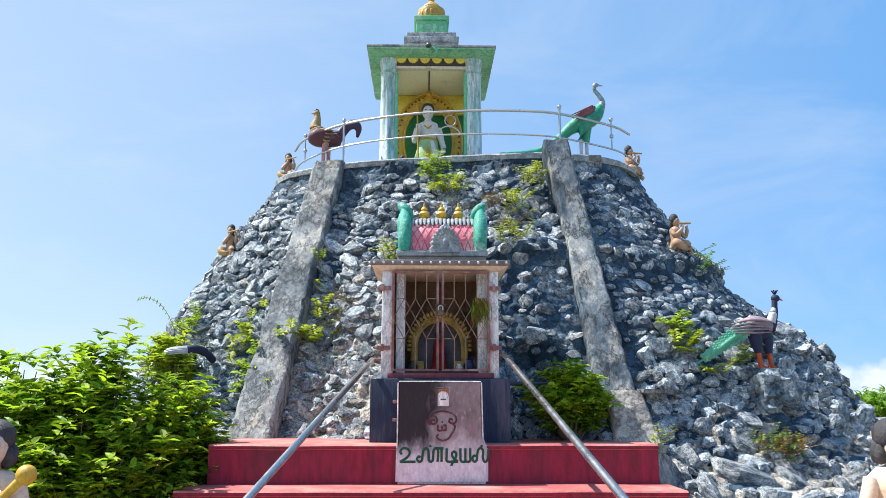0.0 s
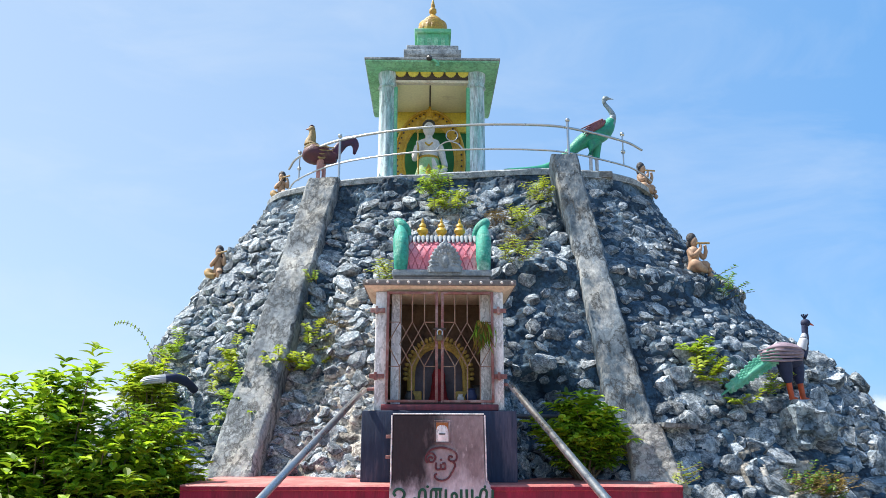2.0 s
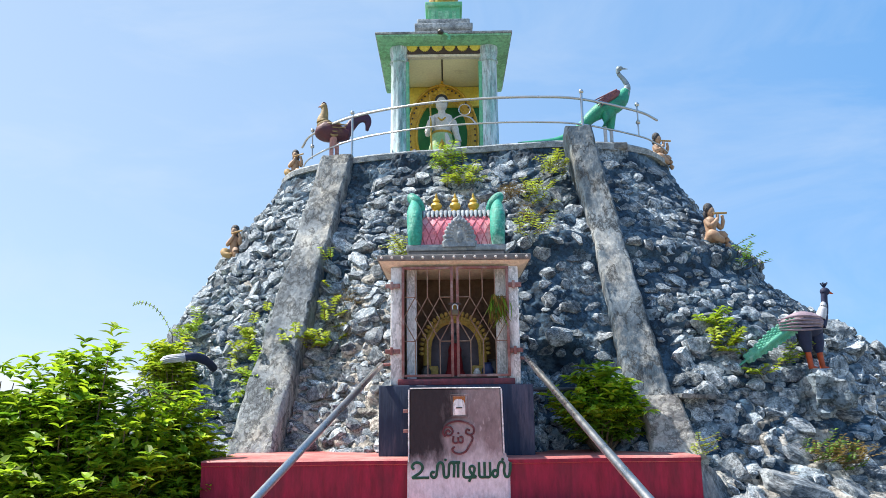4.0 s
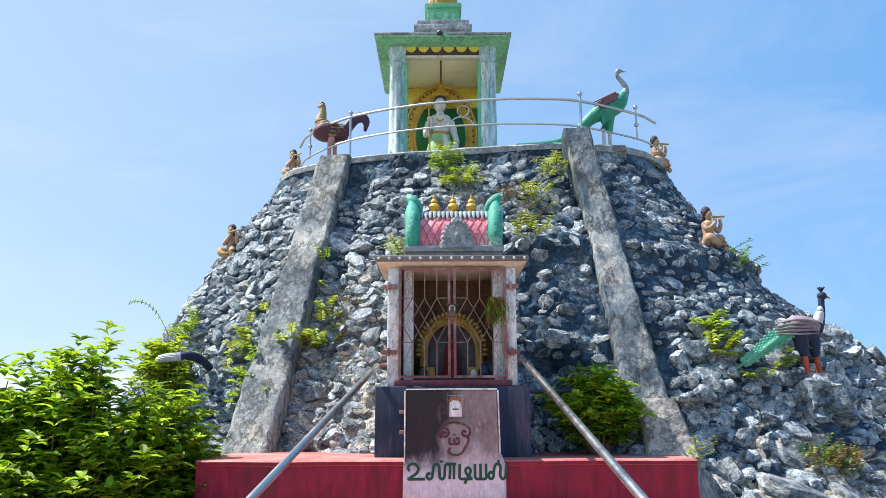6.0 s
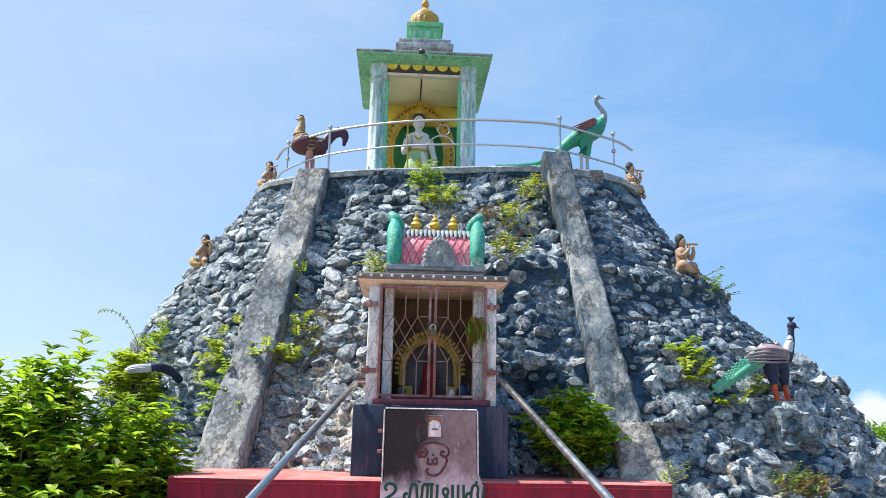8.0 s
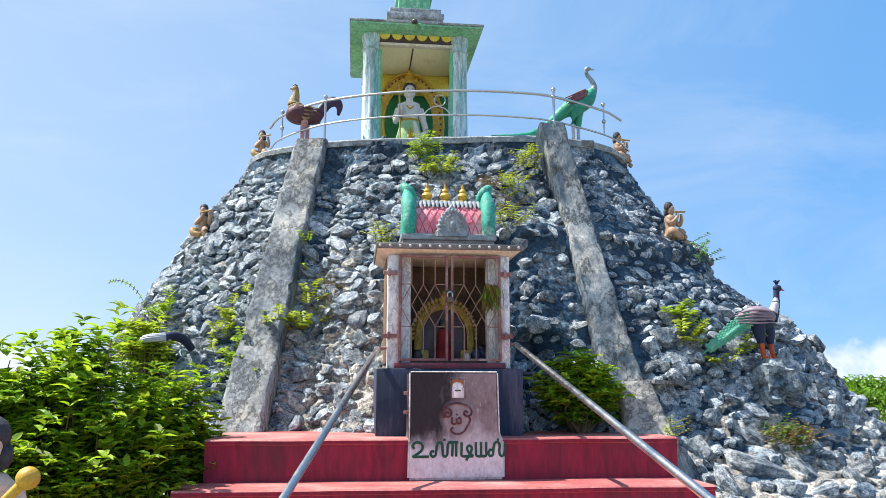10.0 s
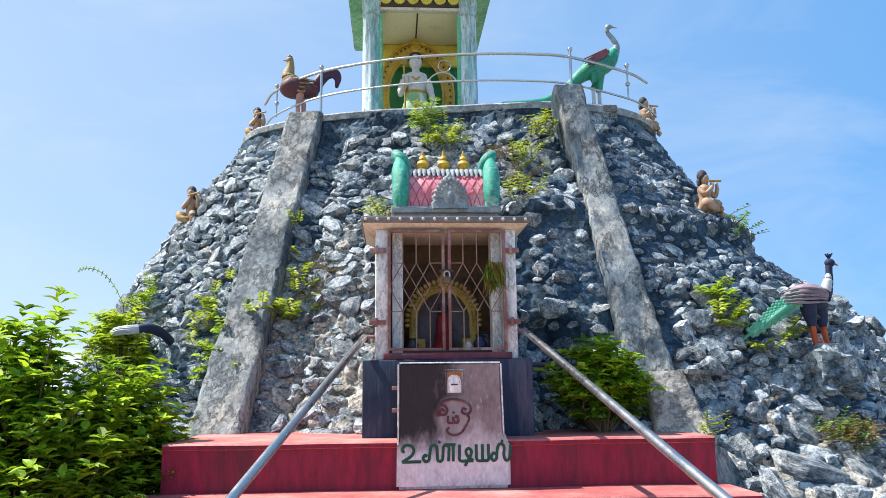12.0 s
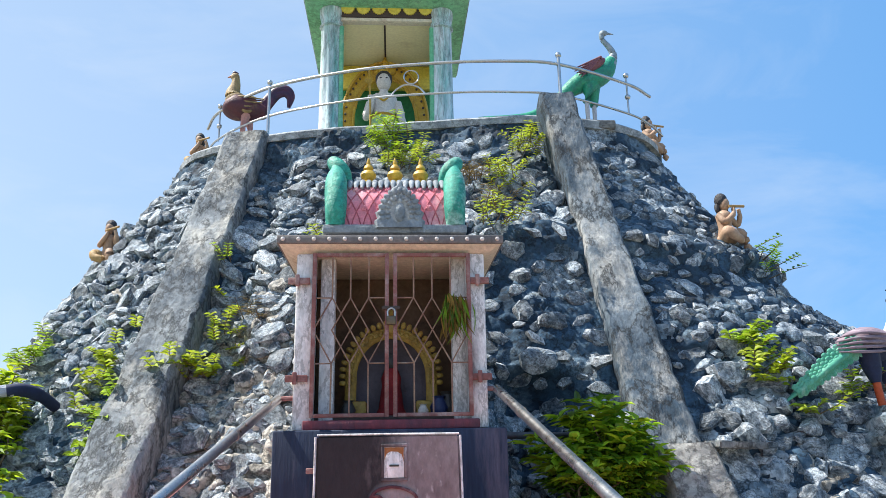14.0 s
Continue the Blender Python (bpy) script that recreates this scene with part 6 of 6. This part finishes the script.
# distant trees and scrub
def tree(name, x, y, h, w, seed, label, leaf_size=0.26):
    r = random.Random(seed)
    t = thing(name, x, y, -0.47, label, "tree", "trees beyond the mound")
    bm = bmesh.new()
    tube(bm, curve_pts([(x, y, -0.5), (x + 0.1, y, h * 0.3), (x - 0.05, y + 0.05, h * 0.62)], 4), [0.14 - 0.01 * k for k in range(9)], 8)
    ends = []
    for k in range(9):
        a = 2 * math.pi * k / 9 + r.random()
        e = Vector((x + w * r.uniform(0.3, 0.8) * math.cos(a), y + w * r.uniform(0.3, 0.8) * math.sin(a), h * r.uniform(0.45, 0.95)))
        tube(bm, curve_pts([(x, y, h * r.uniform(0.2, 0.5)), Vector((x, y, h * 0.5)).lerp(e, 0.6), e], 3), [0.05, 0.045, 0.04, 0.035, 0.03, 0.02, 0.012], 5)
        ends.append(e)
    part("trunk", bm, "twig", t)
    lv = Leaves()
    for k in range(2600):
        e = r.choice(ends)
        p = e + Vector((r.gauss(0, w * 0.22), r.gauss(0, w * 0.22), r.gauss(0, h * 0.14)))
        if p.z < 0.1:
            continue
        lv.add(p, rand_dir(r), (0, 0, 1), leaf_size * r.uniform(0.7, 1.3), leaf_size * 0.42)
    lv.part("crown", "leaf_dark", t)


for i, (x, y, h, w) in enumerate(((16.5, 27, 2.0, 2.0), (19.5, 29, 2.3, 2.4), (23, 31, 2.2, 2.4), (15, 32, 1.7, 1.6), (27, 33, 2.6, 2.6), (32, 37, 2.8, 2.8),
                                  (-14, 26, 2.2, 2.2), (-18, 28, 2.4, 2.4), (-23, 30, 2.6, 2.6), (-11, 22, 2.0, 1.5))):
    tree("tree", x, y, 0.52 * h, w, 40 + i, "low bushy green tree on the plain beyond the mound")
for i, (x, y, h, w) in enumerate(((7.0, 11.4, 0.7, 0.6), (8.3, 12.6, 0.85, 0.8), (9.6, 13.4, 0.9, 0.8), (9.0, 15.5, 1.0, 0.9), (11.0, 16.5, 1.05, 0.9))):
    bush("shrub", x, y, -0.45, w, w, h, 30, 0.12, 0.05, "green shrub at the foot of the mound", seed=60 + i, shoots=5, mats=("leaf_dark", "leaf_dark"))

# ---- stones of the mound ----
def stone_mesh(seed, rough):
    """A broken slab of rock: an uneven outline, a split front face, chipped and roughened."""
    r = random.Random(seed)
    bm = bmesh.new()
    n = r.randint(5, 8)
    turn, tx, ty = r.random() * 6.28, r.gauss(0, 0.22), r.gauss(0, 0.22)
    sides = [(turn + 2 * math.pi * (k + r.uniform(-0.3, 0.3)) / n, r.uniform(0.78, 1.12)) for k in range(n)]
    for z, k, jig in ((-0.9, 0.75, 0.1), (0.0, 1.0, 0.12), (0.62, r.uniform(0.55, 0.85), 0.1)):
        for a, q in sides:
            x, y = k * q * math.cos(a) + r.gauss(0, jig * 0.5), k * q * math.sin(a) + r.gauss(0, jig * 0.5)
            bm.verts.new((x, y, z + (tx * x + ty * y if z > 0.5 else r.gauss(0, 0.12))))
    if r.random() < 0.6:
        a = r.random() * 6.28
        bm.verts.new((0.3 * math.cos(a), 0.3 * math.sin(a), 0.62 + r.uniform(0.05, 0.25)))
    bmesh.ops.convex_hull(bm, input=list(bm.verts))
    bmesh.ops.delete(bm, geom=[v for v in bm.verts if not v.link_faces], context="VERTS")
    if rough:
        bmesh.ops.subdivide_edges(bm, edges=list(bm.edges), cuts=2, use_grid_fill=True)
        for v in bm.verts:
            v.co += v.co.normalized() * (0.11 * noise.noise(v.co * 1.9 + Vector((seed, 0, 0))) + 0.06 * noise.noise(v.co * 5 + Vector((0, seed, 0))))
    bmesh.ops.triangulate(bm, faces=list(bm.faces))
    bmesh.ops.recalc_face_normals(bm, faces=bm.faces)
    bm.verts.index_update()
    return bm


STONES = [finish(stone_mesh(100 + s, True), "stone", "stone", 22) for s in range(24)]

rs = random.Random(5)
cells, placed = {}, []
CELL = 0.2


def free_spot(p, rad, gap):
    cx, cy, cz = (int(math.floor(c / CELL)) for c in p)
    for i in range(cx - 3, cx + 4):
        for j in range(cy - 3, cy + 4):
            for k in range(cz - 3, cz + 4):
                for q, s in cells.get((i, j, k), ()):
                    if (q - p).length < 0.77 * gap * (rad + s):
                        return False
    return True


def in_rib(p):
    for (x0, z0, x1, z1, w) in ((-1.10, 4.3, -1.53, 0.62, 0.22), (1.90, 4.3, 2.31, 0.62, 0.25)):
        x = x0 + (x1 - x0) * (z0 - p.z) / (z0 - z1)
        if abs(p.x - x) < w and p.y < 11 and p.z > 0.6:
            return True
    return -0.25 < p.x < 1.02 and p.z < 2.35 and p.y < 9


def bedding(deg, z):
    """How the stones lie at a place: spacing, size, how deep they sit."""
    deg %= 360
    bare = smooth_mortar(deg, z)
    if z > 3.62:
        return (1.12 if deg > 225 else 0.95), 0.80, 0.42
    if deg > 297 and z > 1.95:
        return 1.05, 0.80, 0.50
    if bare > 0.5:
        return 1.42, 0.90, 0.12
    if deg < 232:
        return 0.86, 1.0, 0.22
    if deg > 285:
        return (1.08, 1.4, 0.06) if z < 0.95 else (0.90, 1.2, 0.05)
    if z < 1.7 and deg < 262:
        return 1.0, 1.0, 0.2
    return 0.9, 0.95, 0.25


# a few great slabs lie half buried low on the slope
for x, z, rad in ((3.2, 0.35, 0.26), (2.72, 0.5, 0.19), (3.75, 0.3, 0.2), (2.62, 0.98, 0.17), (4.1, 0.95, 0.18), (3.45, 1.02, 0.16), (2.95, 0.05, 0.2)):
    p = mound_y(x, z)
    placed.append((p, rad, math.degrees(math.atan2(p.y - CY, p.x - CX)) % 360, 0.1))
    cells.setdefault(tuple(int(math.floor(c / CELL)) for c in p), []).append((p, rad))
for lo, hi, tries in ((0.11, 0.16, 420), (0.075, 0.11, 4500), (0.05, 0.075, 12000), (0.028, 0.05, 14000)):
    for _ in range(tries):
        deg = rs.uniform(168, 382)
        z = -0.4 + (TOP + 0.33) * rs.random()
        gap, size, sink = bedding(deg, z)
        rad = rs.uniform(lo, hi) * size
        if z > 4.03 or (z > 3.7 and noise.noise((deg * 0.06, z * 2.0, 3)) > 0.12):
            continue
        if (235 < deg < 299 and abs(z - 2.92) < 0.07 or 222 < deg < 265 and abs(z - 3.52) < 0.07) and rs.random() < 0.8:
            continue
        if rad < 0.055 and smooth_mortar(deg, z) > 0.5 and rs.random() < 0.88:
            continue
        if noise.noise((deg * 0.05, z * 1.5, 8)) > 0.45:
            continue
        p = mound_at(deg, z)
        p += mound_bump(p) * Vector((math.cos(radians(deg)), math.sin(radians(deg)), 0.3))
        if in_rib(p) or (p.y < 7.45 and -1.9 < p.x < 2.6):
            continue
        if not free_spot(p, rad, gap):
            continue
        key = tuple(int(math.floor(c / CELL)) for c in p)
        cells.setdefault(key, []).append((p, rad))
        placed.append((p, rad, deg % 360, sink))


def stone_pose(p, rad, deg, sink):
    nrm = mound_normal(deg, p.z)
    if nrm.dot(p - Vector((CX, CY, p.z))) < 0:
        nrm = -nrm
    q = nrm.to_track_quat("Z", "Y").to_matrix().to_4x4()
    flat = rs.uniform(0.45, 0.8) if rad < 0.155 else 0.42
    long = 1.22 if deg < 240 else 1.0
    lean = 7 if sink > 0.3 else 15 if sink > 0.09 else 24
    return (Matrix.Translation(p + nrm * rad * flat * (rs.uniform(-0.25, 0.2) - sink)) @ q @ pose(0, 0, 0, rs.gauss(0, lean), rs.gauss(0, lean), 0) @ Matrix.Rotation(rs.gauss(0, 0.4) + (math.pi if rs.random() < 0.5 else 0), 4, "Z")
            @ Matrix.Diagonal((rad * rs.uniform(1.05, 1.55) * long, rad * rs.uniform(0.72, 1.05) / long ** 0.5, rad * flat, 1)))


# the larger stones of the front face stand singly; the rest is one heap
singles = sorted((s for s in placed if s[1] > 0.06 and s[0].y < 9.6), key=lambda s: s[0].y - 2.0 * s[1])[:300]
single_ids = {id(s) for s in singles}
for s in singles:
    ob = new("stone", rs.choice(STONES))
    ob.parent = mound
    ob.matrix_basis = Matrix.Translation(-ORIGIN[mound]) @ stone_pose(*s)
base = []
for me in STONES:
    n = len(me.vertices)
    co = np.empty(n * 3)
    me.vertices.foreach_get("co", co)
    base.append((co.reshape(-1, 3), [tuple(p.vertices) for p in me.polygons]))
small = []
for s in range(10):
    bm = stone_mesh(300 + s, False)
    small.append((np.array([v.co[:] for v in bm.verts]), [tuple(v.index for v in f.verts) for f in bm.faces]))
    bm.free()
vv, ff, k = [], [], 0
for s in placed:
    if id(s) in single_ids:
        continue
    co, fc = rs.choice(base if s[1] > 0.075 else small)
    m = np.array(Matrix.Translation(-ORIGIN[mound]) @ stone_pose(*s))
    vv.append(co @ m[:3, :3].T + m[:3, 3])
    ff += [tuple(i + k for i in f) for f in fc]
    k += len(co)
me = bpy.data.meshes.new("rubble")
me.from_pydata(np.concatenate(vv).tolist(), [], ff)
me.materials.append(M["rubble"])
me.shade_smooth()
me.set_sharp_from_angle(angle=radians(18))
rub = new("rubble", me)
rub.parent = mound
tagged(rub, "grey broken rocks set in mortar", kind="stuff")
